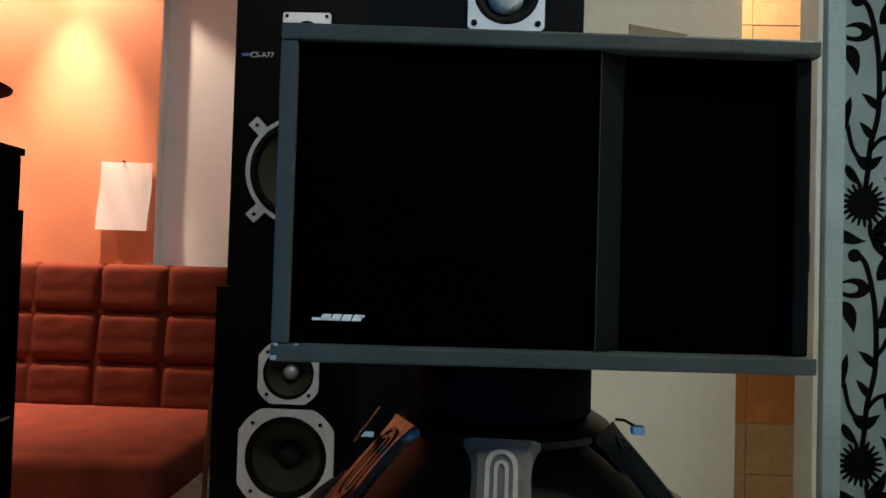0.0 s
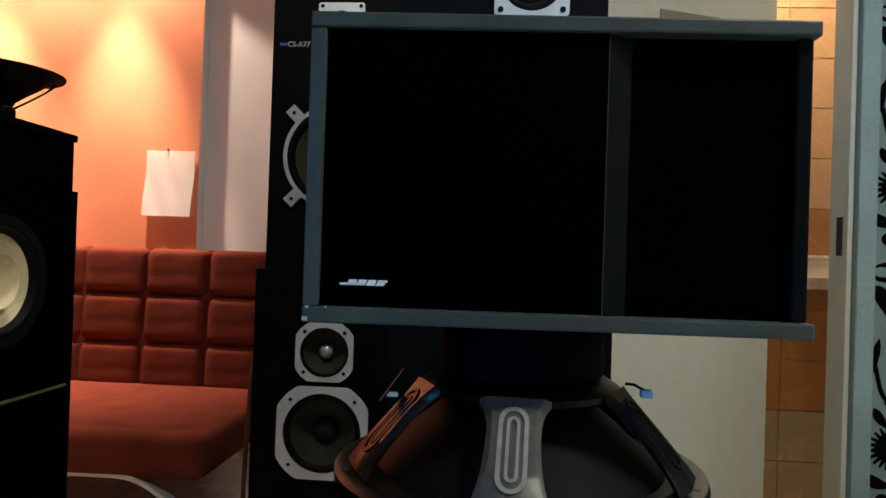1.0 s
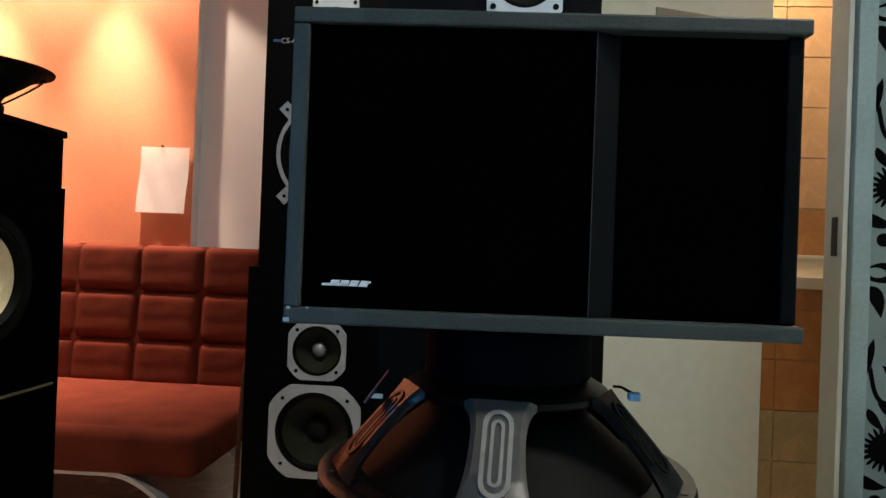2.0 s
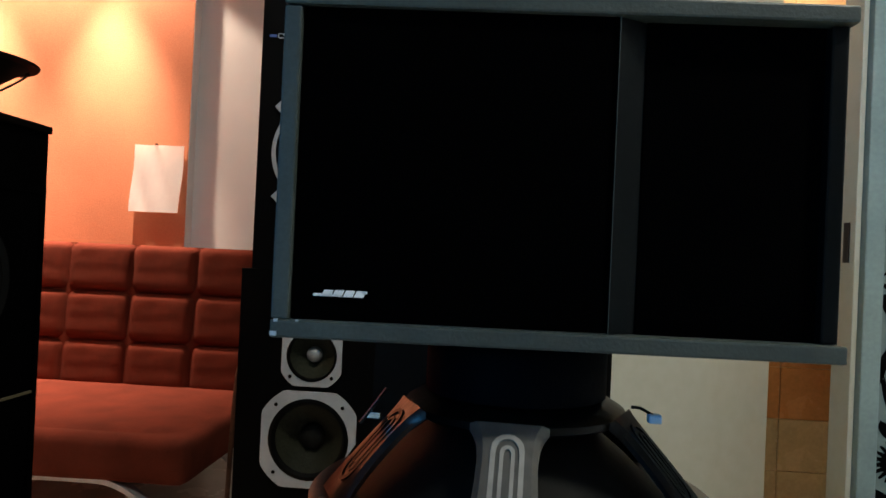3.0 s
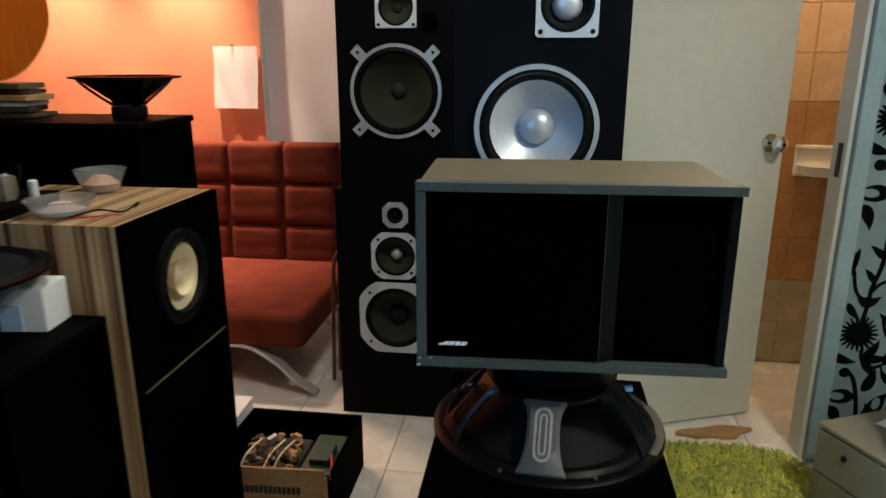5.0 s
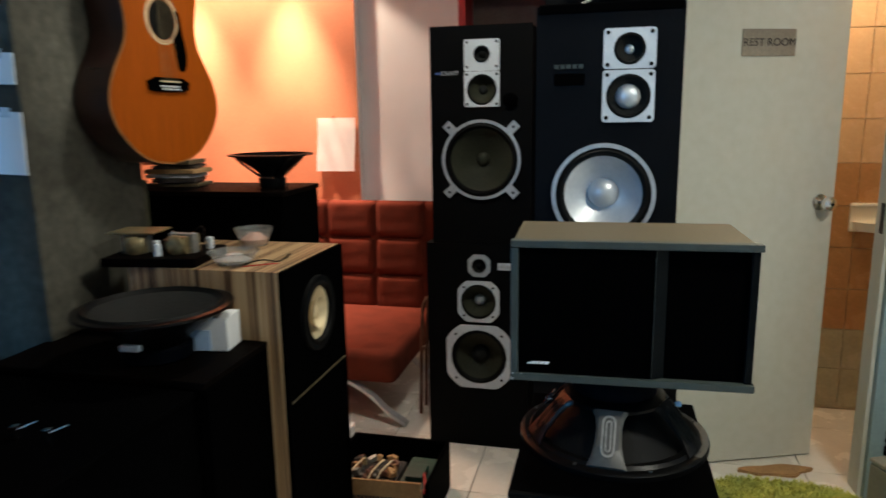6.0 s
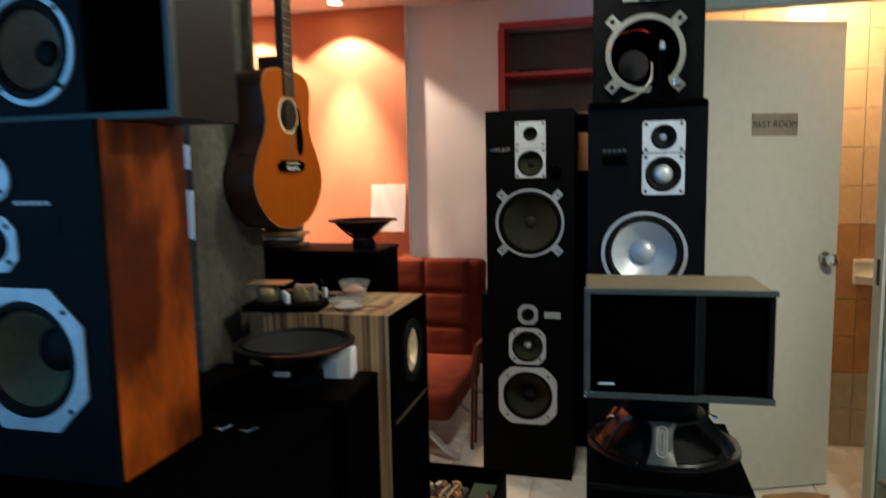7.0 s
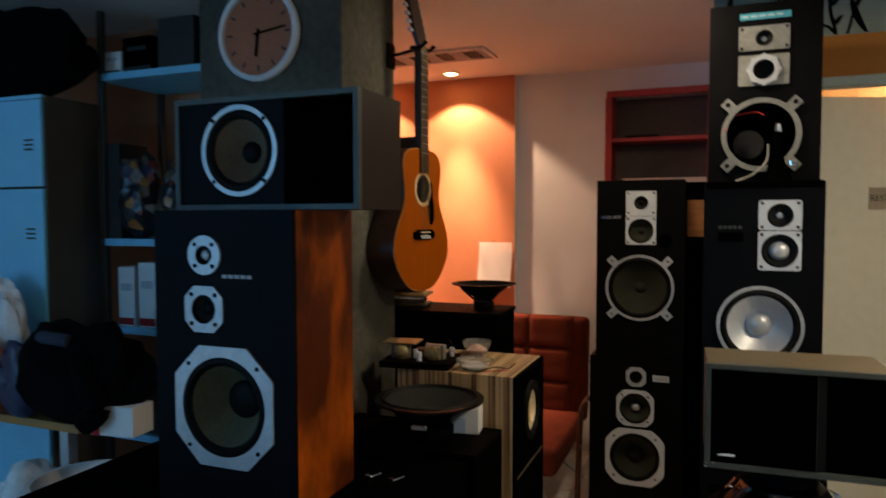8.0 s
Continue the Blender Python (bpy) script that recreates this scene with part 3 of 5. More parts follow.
part("grille_edge", box(-0.2055, 0.040, 0.0035, 0.006, 0.0130, 0.0136), "trim", s)
for x, zz, w_ in ((-0.2195, 0.0005, 0.005), (-0.217, 0.0115, 0.003), (-0.20, 0.0122, 0.002)):
    part("chip", box(x, x + w_, -0.0004, 0.001, zz, zz + w_ * 0.7), "alu", s, "paint chipped bare")
lg = bmesh.new()
box(-0.188, -0.166, 0.004, 0.007, 0.0325, 0.0345, bm=lg)
box(-0.150, -0.146, 0.004, 0.007, 0.0355, 0.0375, bm=lg)
for i in range(4):
    q = [(-0.182 + i * 0.0085 + 0.0025, 0.0375), (-0.182 + i * 0.0085 + 0.0095, 0.0375), (-0.182 + i * 0.0085 + 0.0075, 0.0325), (-0.182 + i * 0.0085, 0.0325)]
    prism(q, 0, 0.003, Matrix.Translation((0, 0.007, 0)) @ FRONT, bm=lg)
part("logo", lg, "sheet", s)

# tall speaker with walnut sides standing on the sideboard
s = loudspeaker("loudspeaker", -1.435, -1.045, -0.02, 0.268, 0.806, 1.504, "veneer", "bluebaffle", [(-1.284, 1.400, 0.036), (-1.287, 1.274, 0.044), (-1.236, 1.048, 0.118)], "walnut-sided three-way loudspeaker with octagonal woofer frame", "front loudspeakers")
c, z = -1.24, 0.806
driver(s, "tweeter", -1.284 - c, 1.400 - z, ring(0.046, n=40), 0.022, 0.018, "cone", 0.013, "alu", 0.006, "alu", screws=diagonal(0.025), dome=0.8)
driver(s, "midrange", -1.287 - c, 1.274 - z, rect(-0.054, 0.054, -0.054, 0.054, 0.026), 0.034, 0.028, "cone", 0.016, "rubber", 0.012, "alu", screws=diagonal(0.034))
driver(s, "woofer", -1.236 - c, 1.048 - z, rect(-0.138, 0.138, -0.141, 0.141, 0.071), 0.117, 0.095, "paleolive", 0.046, "rubber", 0.075, "alu", screws=diagonal(0.097), dome=0.35)
part("badge", box(-1.235 - c, -1.133 - c, -0.002, 0.001, 1.29 - z, 1.325 - z, 0.001), "bluebaffle", s)
bars(s, "badge_print", -1.235 - c, -1.15 - c, 1.352 - z, 0.008, 5, "bar")

s = thing("bookshelf_loudspeaker", pose(-1.15, 0.02, 1.505), "taupe bookshelf loudspeaker without grille, paper woofer exposed", "loudspeaker", "front loudspeakers")
b = box(-0.25, 0.25, 0.012, 0.21, 0, 0.262)
bmesh.ops.delete(b, geom=[f for f in b.faces if f.calc_center_median().y < 0.013], context="FACES_ONLY")
part("body", b, "bbwood", s)
part("trim_frame", holed(rect(-0.25, 0.25, 0, 0.262), [rect(-0.238, 0.238, 0.012, 0.25)], -0.013, 0.004, FRONT), "trim", s)
part("baffle", holed(rect(-0.238, 0.055, 0.012, 0.25), [ring(0.092, -0.066, 0.137)], -0.014, -0.004, FRONT), "bluebaffle", s)
driver(s, "woofer", -0.066, 0.137, ring(0.106, n=56), 0.095, 0.073, "brownc", 0.026, "rubber", 0.045, "alu", screws=diagonal(0.071), y=0.004)
part("port_recess", box(0.055, 0.238, 0.10, 0.11, 0.012, 0.25), "cloth", s)
part("baffle_edge", box(0.05, 0.056, 0.008, 0.10, 0.012, 0.25), "bluebaffle", s)

# ---- bare woofers ----


def arm(a, r0, z0, r1, z1, w0, w1, th, flare=0.25):
    """One curved basket arm at angle a from the rim (r0, z0) to the hub (r1, z1)."""
    bm = bmesh.new()
    m = pose(0, 0, 0, 0, 0, a)
    rows = []
    n = 16
    for i in range(n + 1):
        t = i / n
        r = r0 + (r1 - r0) * t
        h = z0 + (z1 - z0) * (t ** 0.85)
        w = (w0 + (w1 - w0) * t) / 2 * (1 + flare * (1 - t) ** 5 + 0.8 * flare * t ** 9)
        rows.append([bm.verts.new(m @ Vector((r + dr, k * w, h + dh))) for k, dr, dh in ((-1, 0, -th), (-1, 0, 0), (-0.8, 0.003, 0.003), (0.8, 0.003, 0.003), (1, 0, 0), (1, 0, -th))])
    for p, q in zip(rows, rows[1:]):
        for k in range(6):
            bm.faces.new((p[k], p[(k + 1) % 6], q[(k + 1) % 6], q[k]))
    bm.faces.new(rows[0])
    bm.faces.new(rows[-1][::-1])
    return bm


def slot(a, r0, z0, r1, z1, w, grow):
    """The raised oval rib pressed into an arm."""
    m = pose(0, 0, 0, 0, 0, a)
    d = Vector((r1 - r0, 0, z1 - z0))
    nrm = Vector((-(z1 - z0), 0, r1 - r0)).normalized()
    if nrm.z < 0:
        nrm = -nrm
    mid = Vector(((r0 + r1) / 2, 0, (z0 + z1) / 2)) + nrm * 0.002
    x, y = d.normalized(), Vector((0, 1, 0))
    length = d.length / 2
    outline = []
    for k in range(2):
        for i in range(9):
            t = math.pi * i / 8 - math.pi / 2 + k * math.pi
            outline.append(((length - w) * (1 if k == 0 else -1) + w * math.cos(t), w * math.sin(t)))
    inner = [(p * (length - grow) / length, q * (w - grow) / w) for p, q in outline]
    basis = Matrix((x, y, x.cross(y))).transposed().to_4x4()
    basis.translation = mid
    if (basis.to_3x3() @ Vector((0, 0, 1))).dot(nrm) < 0:
        return holed(outline, [inner], -0.005, -0.001, m @ basis)
    return holed(outline, [inner], 0.001, 0.005, m @ basis)


# cast woofer lying face down on the black subwoofer box
w = thing("bare_woofer", pose(-0.004, 0.74, 0.6685), "large bare woofer lying face down, black enamel basket", "speaker driver")
part("rim", lathe([(0.150, 0), (0.192, 0), (0.192, 0.010), (0.186, 0.014), (0.174, 0.014), (0.168, 0.020), (0.150, 0.016), (0.150, 0)], seg=64), "basket", w, smooth=True)
part("rim_arc", lathe([(0.176, 0.0142), (0.190, 0.0142), (0.190, 0.0155), (0.176, 0.0155), (0.176, 0.0142)], seg=64, a0=-30, a1=20), "basketg", w, "paler grey arc of the rim edge")
part("cone", lathe([(0.152, 0.012), (0.11, 0.052), (0.05, 0.10), (0, 0.102)], seg=48), "rubber", w, smooth=True)
part("hub", lathe([(0.096, 0.088), (0.104, 0.092), (0.104, 0.098), (0.09, 0.106), (0, 0.106)], seg=48), "basket", w, smooth=True)
part("magnet", lathe([(0.0, 0.106), (0.080, 0.106), (0.086, 0.110), (0.086, 0.156), (0.078, 0.1672), (0, 0.1672)], seg=48), "magnet", w, smooth=True)
for k, a in enumerate((-94, -24, 45, 204, 135)):
    # only the front arm gets the lit grey, the left one a painted reflection
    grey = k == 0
    am = part("basket_arm", arm(a, 0.173, 0.016, 0.101, 0.098, 0.050, 0.047, 0.006, 0.5), "basketg" if grey else "rustarm" if k == 3 else "basket", w, "front arm with pressed slot, painted paler as lit" if grey else "", smooth=True)
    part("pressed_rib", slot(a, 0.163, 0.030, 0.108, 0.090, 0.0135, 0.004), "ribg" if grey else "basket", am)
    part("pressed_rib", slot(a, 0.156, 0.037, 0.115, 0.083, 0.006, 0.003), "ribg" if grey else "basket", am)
for k in range(8):
    a = radians(22 + 45 * k)
    part("bolt", lathe([(0.0035, 0.0142), (0.0035, 0.0165), (0, 0.0165)], Matrix.Translation((0.181 * math.cos(a), 0.181 * math.sin(a), 0)), 10), "basketg", w)
part("terminal", box(0.118, 0.130, -0.045, -0.034, 0.094, 0.102, 0.002), "paleblue", w)
part("terminal_wire", tube([(0.104, -0.034, 0.106), (0.112, -0.036, 0.106), (0.124, -0.039, 0.10)], 0.0015), "rubber", w)
part("terminal_clip", box(-0.138, -0.124, -0.04, -0.024, 0.082, 0.088, 0.001), "chrome", w)
part("terminal_clip", tube([(-0.142, -0.04, 0.078), (-0.118, -0.045, 0.112)], 0.0018), "chrome", w)

# upright woofer with blue magnet
w = thing("bare_woofer", pose(-0.985, 0.61, 0.8225), "bare round woofer standing on its dark blue magnet", "speaker driver")
part("magnet", lathe([(0, 0), (0.07, 0), (0.075, 0.005), (0.075, 0.03), (0.07, 0.035), (0, 0.035)], seg=44), "magnet", w, smooth=True)
part("basket", lathe([(0.066, 0.035), (0.075, 0.05), (0.105, 0.075), (0.14, 0.098), (0.150, 0.108), (0.166, 0.110), (0.166, 0.116), (0.150, 0.117)], seg=56), "basket", w, smooth=True)
part("surround", lathe([(0.151, 0.117), (0.144, 0.122), (0.136, 0.117), (0.133, 0.112)], seg=56), "rubber", w, smooth=True)
part("cone", lathe([(0.134, 0.113), (0.10, 0.09), (0.055, 0.066), (0.045, 0.062)], seg=56), "cone", w, smooth=True)
part("dust_cap", lathe([(0.046, 0.063), (0.035, 0.075), (0.015, 0.081), (0, 0.082)], seg=32), "cone", w, smooth=True)
part("terminal", box(-0.015, 0.03, -0.105, -0.09, 0.045, 0.058, 0.003), "plate", w)

# upright woofer on the dark box
w = thing("bare_woofer", pose(-1.025, 1.265, 1.1275, 0, 0, 20), "black bare woofer standing on its magnet, cone up", "speaker driver")
part("magnet", lathe([(0, 0), (0.038, 0), (0.041, 0.004), (0.041, 0.028), (0.03, 0.034), (0, 0.034)], seg=36), "rubber", w, smooth=True)
part("rim", lathe([(0.108, 0.094), (0.125, 0.096), (0.127, 0.100), (0.108, 0.102)], seg=56), "rubber", w, smooth=True)
part("cone", lathe([(0.110, 0.098), (0.08, 0.075), (0.04, 0.045), (0.035, 0.034)], seg=44), "rubber", w, smooth=True)
for k in range(4):
    part("basket_arm", arm(35 + 90 * k, 0.112, 0.096, 0.036, 0.034, 0.016, 0.016, 0.004), "basket", w)

# ---- cabinets and boxes ----
s = thing("subwoofer_box", pose(-0.005, 0.475, 0), "black floor-standing speaker cabinet with small silver badge", "loudspeaker")
part("body", box(-0.184, 0.184, 0.012, 0.46, 0, 0.668, 0.004), "black", s)
part("grille", box(-0.178, 0.178, 0, 0.0125, 0.02, 0.652, 0.003), "cloth", s)
part("edge", box(-0.184, 0.184, 0.002, 0.012, 0.654, 0.666, 0.002), "baffle", s)
bars(s, "badge", 0.112, 0.16, 0.632, 0.011, 6, "alu", -0.0005)

s = thing("sideboard", pose(-1.2, 0, 0), "low black sideboard carrying the tall loudspeaker", "cabinet")
part("body", box(-0.55, 0.38, -0.35, 0.484, 0, 0.79, 0.004), "black", s)
part("top", box(-0.56, 0.385, -0.36, 0.484, 0.79, 0.805, 0.003), "black", s)
for x in (0.20, 0.265):
    k = part("binding_post", lathe([(0.004, 0.805), (0.004, 0.82), (0.007, 0.821), (0.007, 0.829), (0, 0.83)], Matrix.Translation((x, 0.24, 0)), 12), "chrome", s, smooth=True)
    part("post_pin", tube([(x + 0.004, 0.24, 0.822), (x + 0.03, 0.255, 0.832)], 0.002), "chrome", k)

s = thing("black_speaker_box", pose(-1.07, 0.486, 0), "matt black cabinet supporting a bare woofer", "cabinet")
part("body", box(-0.25, 0.275, 0.008, 0.262, 0, 0.806, 0.004), "black", s)
part("top_panel", box(-0.25, 0.275, 0, 0.262, 0.8065, 0.822, 0.003), "brownbox", s)
part("front_panel", box(-0.24, 0.265, 0, 0.0075, 0.02, 0.79, 0.002), "cloth", s)

s = thing("dark_speaker_box", pose(-0.93, 1.135, 0, 0, 0, 1), "tall matt black speaker box with a thin brown top panel", "loudspeaker")
part("body", box(-0.527, -0.003, 0.004, 0.262, 0, 1.112, 0.003), "black", s)
part("top_panel", box(-0.53, 0.003, -0.002, 0.265, 1.112, 1.127, 0.003), "brownbox", s)

# zebrano speaker facing the aisle
s = thing("full_range_loudspeaker", pose(-0.752, 0.9425, 0, 0, 0, 90), "zebrano veneered loudspeaker with one cream full-range cone", "loudspeaker")
w2, h2 = 0.1835, 0.985
b = box(-w2, w2, 0.012, 0.41, 0, h2)
bmesh.ops.delete(b, geom=[f for f in b.faces if f.calc_center_median().y < 0.013], context="FACES_ONLY")
part("body", b, "zebra", s)
part("edge_band", holed(rect(-w2, w2, 0, h2), [rect(-w2 + 0.012, w2 - 0.012, 0.012, h2 - 0.012)], -0.013, 0.0, FRONT), "black", s)
part("baffle", holed(rect(-w2 + 0.012, w2 - 0.012, 0.66, h2 - 0.012), [ring(0.082, 0, 0.838)], -0.014, -0.002, FRONT), "black", s)
part("lower_panel", box(-w2 + 0.012, w2 - 0.012, 0.004, 0.014, 0.012, 0.655), "black", s)
part("seam_strip", box(-w2 + 0.012, w2 - 0.012, 0.0, 0.006, 0.6555, 0.6595), "topvinyl", s)
driver(s, "full_range_unit", 0, 0.838, ring(0.098, n=48), 0.083, 0.070, "cream", 0.024, "cream", 0.03, "rubber", dome=1.2, lift=0.008, label="cream paper cone in a black ring")
part("whizzer", lathe([(0.04, 0.006), (0.022, -0.025)], Matrix.Translation((0, 0, 0.838)) @ FRONT), "cream", s, smooth=True)

# ---- sofa corner ----


def cushion(w, d, h, puff, nx=8, ny=8):
    """A puffed pad: w by d in its plane, h thick, its face along local z."""
    bm = bmesh.new()
    g = []
    for i in range(nx + 1):
        row = []
        for j in range(ny + 1):
            u, v = 2 * i / nx - 1, 2 * j / ny - 1
            k = max(0.0, 1 - abs(u) ** 8 - abs(v) ** 8) ** 0.5 + 0.03 * noise.noise(Vector((1.6 * u, 2.6 * v, w * 40)))
            row.append(bm.verts.new((u * w / 2, v * d / 2, h * 0.2 + puff * k)))
        g.append(row)
    for i in range(nx):
        for j in range(ny):
            bm.faces.new((g[i][j], g[i + 1][j], g[i + 1][j + 1], g[i][j + 1]))
    return bm


sofa = thing("sofa", pose(-0.92, 2.78, 0), "red tufted fabric sofa bed on curved chrome legs", "sofa")
part("seat", box(-1.60, 0.025, -0.76, 0.02, 0.18, 0.32, 0.05, seg=4), "red", sofa, smooth=True)
back = part("backrest", box(-1.60, 0.04, 0.0, 0.13, 0.25, 0.885, 0.05, seg=5), "red", sofa, smooth=True)
back.matrix_local = Matrix.Translation((0, 0, 0.3)) @ pose(0, 0, 0, -4) @ Matrix.Translation((0, 0, -0.3))
rows = [(0.692, 0.888, 0.005), (0.489, 0.690, 0.0), (0.29, 0.487, -0.005)]
pads = {}
for r, (z0, z1, dy) in enumerate(rows):
    for k in range(6):
        x1 = -0.05 - 0.274 * k
        if r not in pads:
            p = part("tuft_pad", cushion(0.273, z1 - z0 + 0.002, 0.012, 0.040, 36, 32), "red", back, smooth=True)
            pads[r] = p
        else:
            p = new("tuft_pad", pads[r].data)
            p.parent = back
        p.matrix_local = Matrix.Translation((x1 - 0.132, 0.016, (z0 + z1) / 2)) @ FRONT
top = part("seat_pad", cushion(1.60, 0.72, 0.01, 0.024, 30, 14), "red", sofa, smooth=True)
top.matrix_local = pose(-0.785, -0.37, 0.305)
for x, y in ((0.0, 0.0), (0.0, 0.55), (-1.0, 0.0)):
    f = -1 if x else 1
    lp = [Vector((x + f * q.x, y + q.y, q.z)) for q in curve([(-0.52, -0.70, 0.172), (-0.35, -0.71, 0.180), (-0.21, -0.725, 0.178), (-0.10, -0.74, 0.128), (-0.02, -0.75, 0.062), (0.07, -0.76, 0.012)], 6)]
    bm = bmesh.new()
    prev = None
    for p in lp:
        q = [bm.verts.new(p + Vector(o)) for o in ((0, -0.022, -0.008), (0, 0.022, -0.008), (0, 0.022, 0.008), (0, -0.022, 0.008))]
        if prev:
            for k in range(4):
                bm.faces.new((prev[k], prev[(k + 1) % 4], q[(k + 1) % 4], q[k]))
        else:
            bm.faces.new(q[::-1])
        prev = q
    bm.faces.new(prev)
    part("leg", bm, "alu", sofa, "curved flat chrome leg", smooth=True)

fs = thing("folding_stool", pose(-0.82, 2.15, 0), "folded stool with copper tube frame beside the sofa", "stool")
for y in (0.0, 0.09):
    part("tube", tube(curve([(0.0, y, 0.006), (0.004, y, 0.2), (0.012, y, 0.42), (0.022, y, 0.52), (0.05, y + 0.01, 0.56)], 6), 0.008), "copper", fs, smooth=True)
part("crossbar", tube([(0.008, 0.0, 0.30), (0.008, 0.09, 0.30)], 0.006), "copper", fs)
part("cap", tube([(0.048, 0.005, 0.558), (0.062, 0.03, 0.565), (0.062, 0.08, 0.565)], 0.009), "chrome", fs, smooth=True)

note = thing("wall_note", pose(-1.506, 2.966, 1.179), "white paper pad hung on a nail on the orange wall", "paper")
bm = bmesh.new()
nx = 10
g = [[bm.verts.new((-0.112 + 0.224 * i / nx + 0.012 * (j / nx - 0.5), -0.006 - 0.012 * (1 - j / nx) ** 2 - 0.004 * math.sin(i * 1.3 + j * 0.7), -0.147 + 0.294 * j / nx)) for j in range(nx + 1)] for i in range(nx + 1)]
for i in range(nx):
    for j in range(nx):
        bm.faces.new((g[i][j], g[i + 1][j], g[i + 1][j + 1], g[i][j + 1]))
bmesh.ops.solidify(bm, geom=bm.faces[:], thickness=0.004)
part("sheet", bm, "sheet", note, smooth=True)
part("nail", lathe([(0.004, 0), (0.004, 0.012), (0, 0.013)], Matrix.Translation((-0.01, 0.002, 0.152)) @ FRONT, 10), "rubber", note)

rf = thing("wall_shelf", pose(-0.805, 3.0, 1.1), "red-framed open shelf set into the grey wall", "shelf")
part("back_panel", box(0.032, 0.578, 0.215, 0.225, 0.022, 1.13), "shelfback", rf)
part("side", box(0, 0.031, 0, 0.21, 0.021, 1.14, 0.003), "redpaint", rf)
part("side", box(0.579, 0.604, 0, 0.21, 0.021, 1.14, 0.003), "redpaint", rf)
part("head", box(0, 0.604, -0.004, 0.028, 1.118, 1.155, 0.003), "redpaint", rf)
part("side_lip", box(-0.006, 0.033, -0.005, 0.028, 0.0, 1.117, 0.003), "redpaint", rf)
for zz in (0.845, 0.45, 0.022):
    part("shelf", box(0.034, 0.577, 0.004, 0.212, zz, zz + 0.024, 0.003), "redpaint", rf)
part("ledge", box(0.10, 0.577, 0.008, 0.10, 0.475, 0.622, 0.003), "white", rf)
bk = thing("books", pose(-0.70, 3.10, 1.9695), "flat dark folder lying on the red shelf", "folder")
part("cover", box(0, 0.2, -0.05, 0.05, 0.0005, 0.012, 0.002), "black", bk)
part("pages", box(0.003, 0.197, -0.048, 0.045, 0.012, 0.02, 0.001), "dark", bk)

# ---- ceiling fittings ----
for x in (-1.735, -2.345):
    d = thing("downlight", pose(x, 2.77, CEILING), "small round recessed downlight, lit warm", "ceiling light", "downlights")
    part("rim", lathe([(0.044, -0.001), (0.058, -0.001), (0.058, -0.006), (0.044, -0.009), (0.044, -0.001)], seg=32), "white", d, smooth=True)
    part("lens", lathe([(0.043, -0.003), (0.028, -0.009), (0, -0.011)], seg=24), "bulb", d, smooth=True)
v = thing("ceiling_vent", pose(-1.335, 2.195, CEILING), "dusty white linear ceiling air vent", "vent")
part("frame", holed(rect(-0.72, 0, 0, 0.26), [rect(-0.70, -0.02, 0.02, 0.24)], -0.012, 0.0), "white", v)
part("backing", box(-0.70, -0.02, 0.02, 0.24, -0.004, -0.001), "rubber", v)
for k in range(9):
    part("slat", box(-0.70 + 0.002, -0.022, 0.03 + 0.023 * k, 0.036 + 0.023 * k, -0.011, -0.004), "white", v)
for k in range(4):
    part("damper", box(-0.62 + 0.16 * k, -0.54 + 0.16 * k, 0.05, 0.21, -0.0115, -0.0105), "dark", v)
for x, y, watts in PANELS:
    p = thing("ceiling_panel", pose(x, y, CEILING), "rectangular lit ceiling light panel", "ceiling light", "ceiling panels")
    part("frame", holed(rect(-0.15, 0.15, -0.11, 0.11), [rect(-0.125, 0.125, -0.085, 0.085)], -0.02, 0.0), "white", p)
    part("diffuser", box(-0.125, 0.125, -0.085, 0.085, -0.008, -0.004), "panelglow", p)

# ---- restroom door and fittings ----
DX, DY = 0.767 - 0.030, 2.09 - 1.80
ang = math.degrees(math.atan2(DY, DX))
LEN = math.hypot(DX, DY)
d = thing("door_1", pose(0.038, 1.806, 0.008, 0, 0, ang), "off-white painted restroom door standing ajar", "door", kind="structure")
part("slab", box(0, LEN, 0, 0.04, 0, 1.965, 0.003), "door", d)
part("edge_strip", box(LEN, LEN + 0.0015, 0.004, 0.036, 0.003, 1.962), "neck", d)
kb = part("door_knob", lathe([(0.030, 0), (0.030, 0.006), (0.012, 0.010), (0.011, 0.032), (0.022, 0.040), (0.027, 0.052), (0.024, 0.064), (0.012, 0.070), (0, 0.071)], Matrix.Translation((LEN - 0.058, 0, 0.995)) @ FRONT, 32), "chrome", d, "round chrome door knob", smooth=True)
part("keyhole", lathe([(0.005, 0.071), (0.005, 0.073), (0, 0.073)], Matrix.Translation((LEN - 0.058, 0, 0.995)) @ FRONT, 12), "rubber", kb)
for zz in (0.2, 1.0, 1.75):
    part("hinge", lathe([(0, 0), (0.007, 0), (0.007, 0.09), (0, 0.09)], Matrix.Translation((-0.004, -0.003, zz)), 12), "alu", d)
sg = thing("restroom_sign", d.matrix_world @ pose(0.489, -0.003, 1.553), "brushed metal restroom sign plate", "sign")
part("plate", box(-0.099, 0.099, -0.002, 0.002, -0.045, 0.045, 0.001), "brass", sg)
lettering("sign_letters", "REST ROOM", 0.036, pose(0.002, -0.0028, 0.0) @ FRONT, "signink", sg)

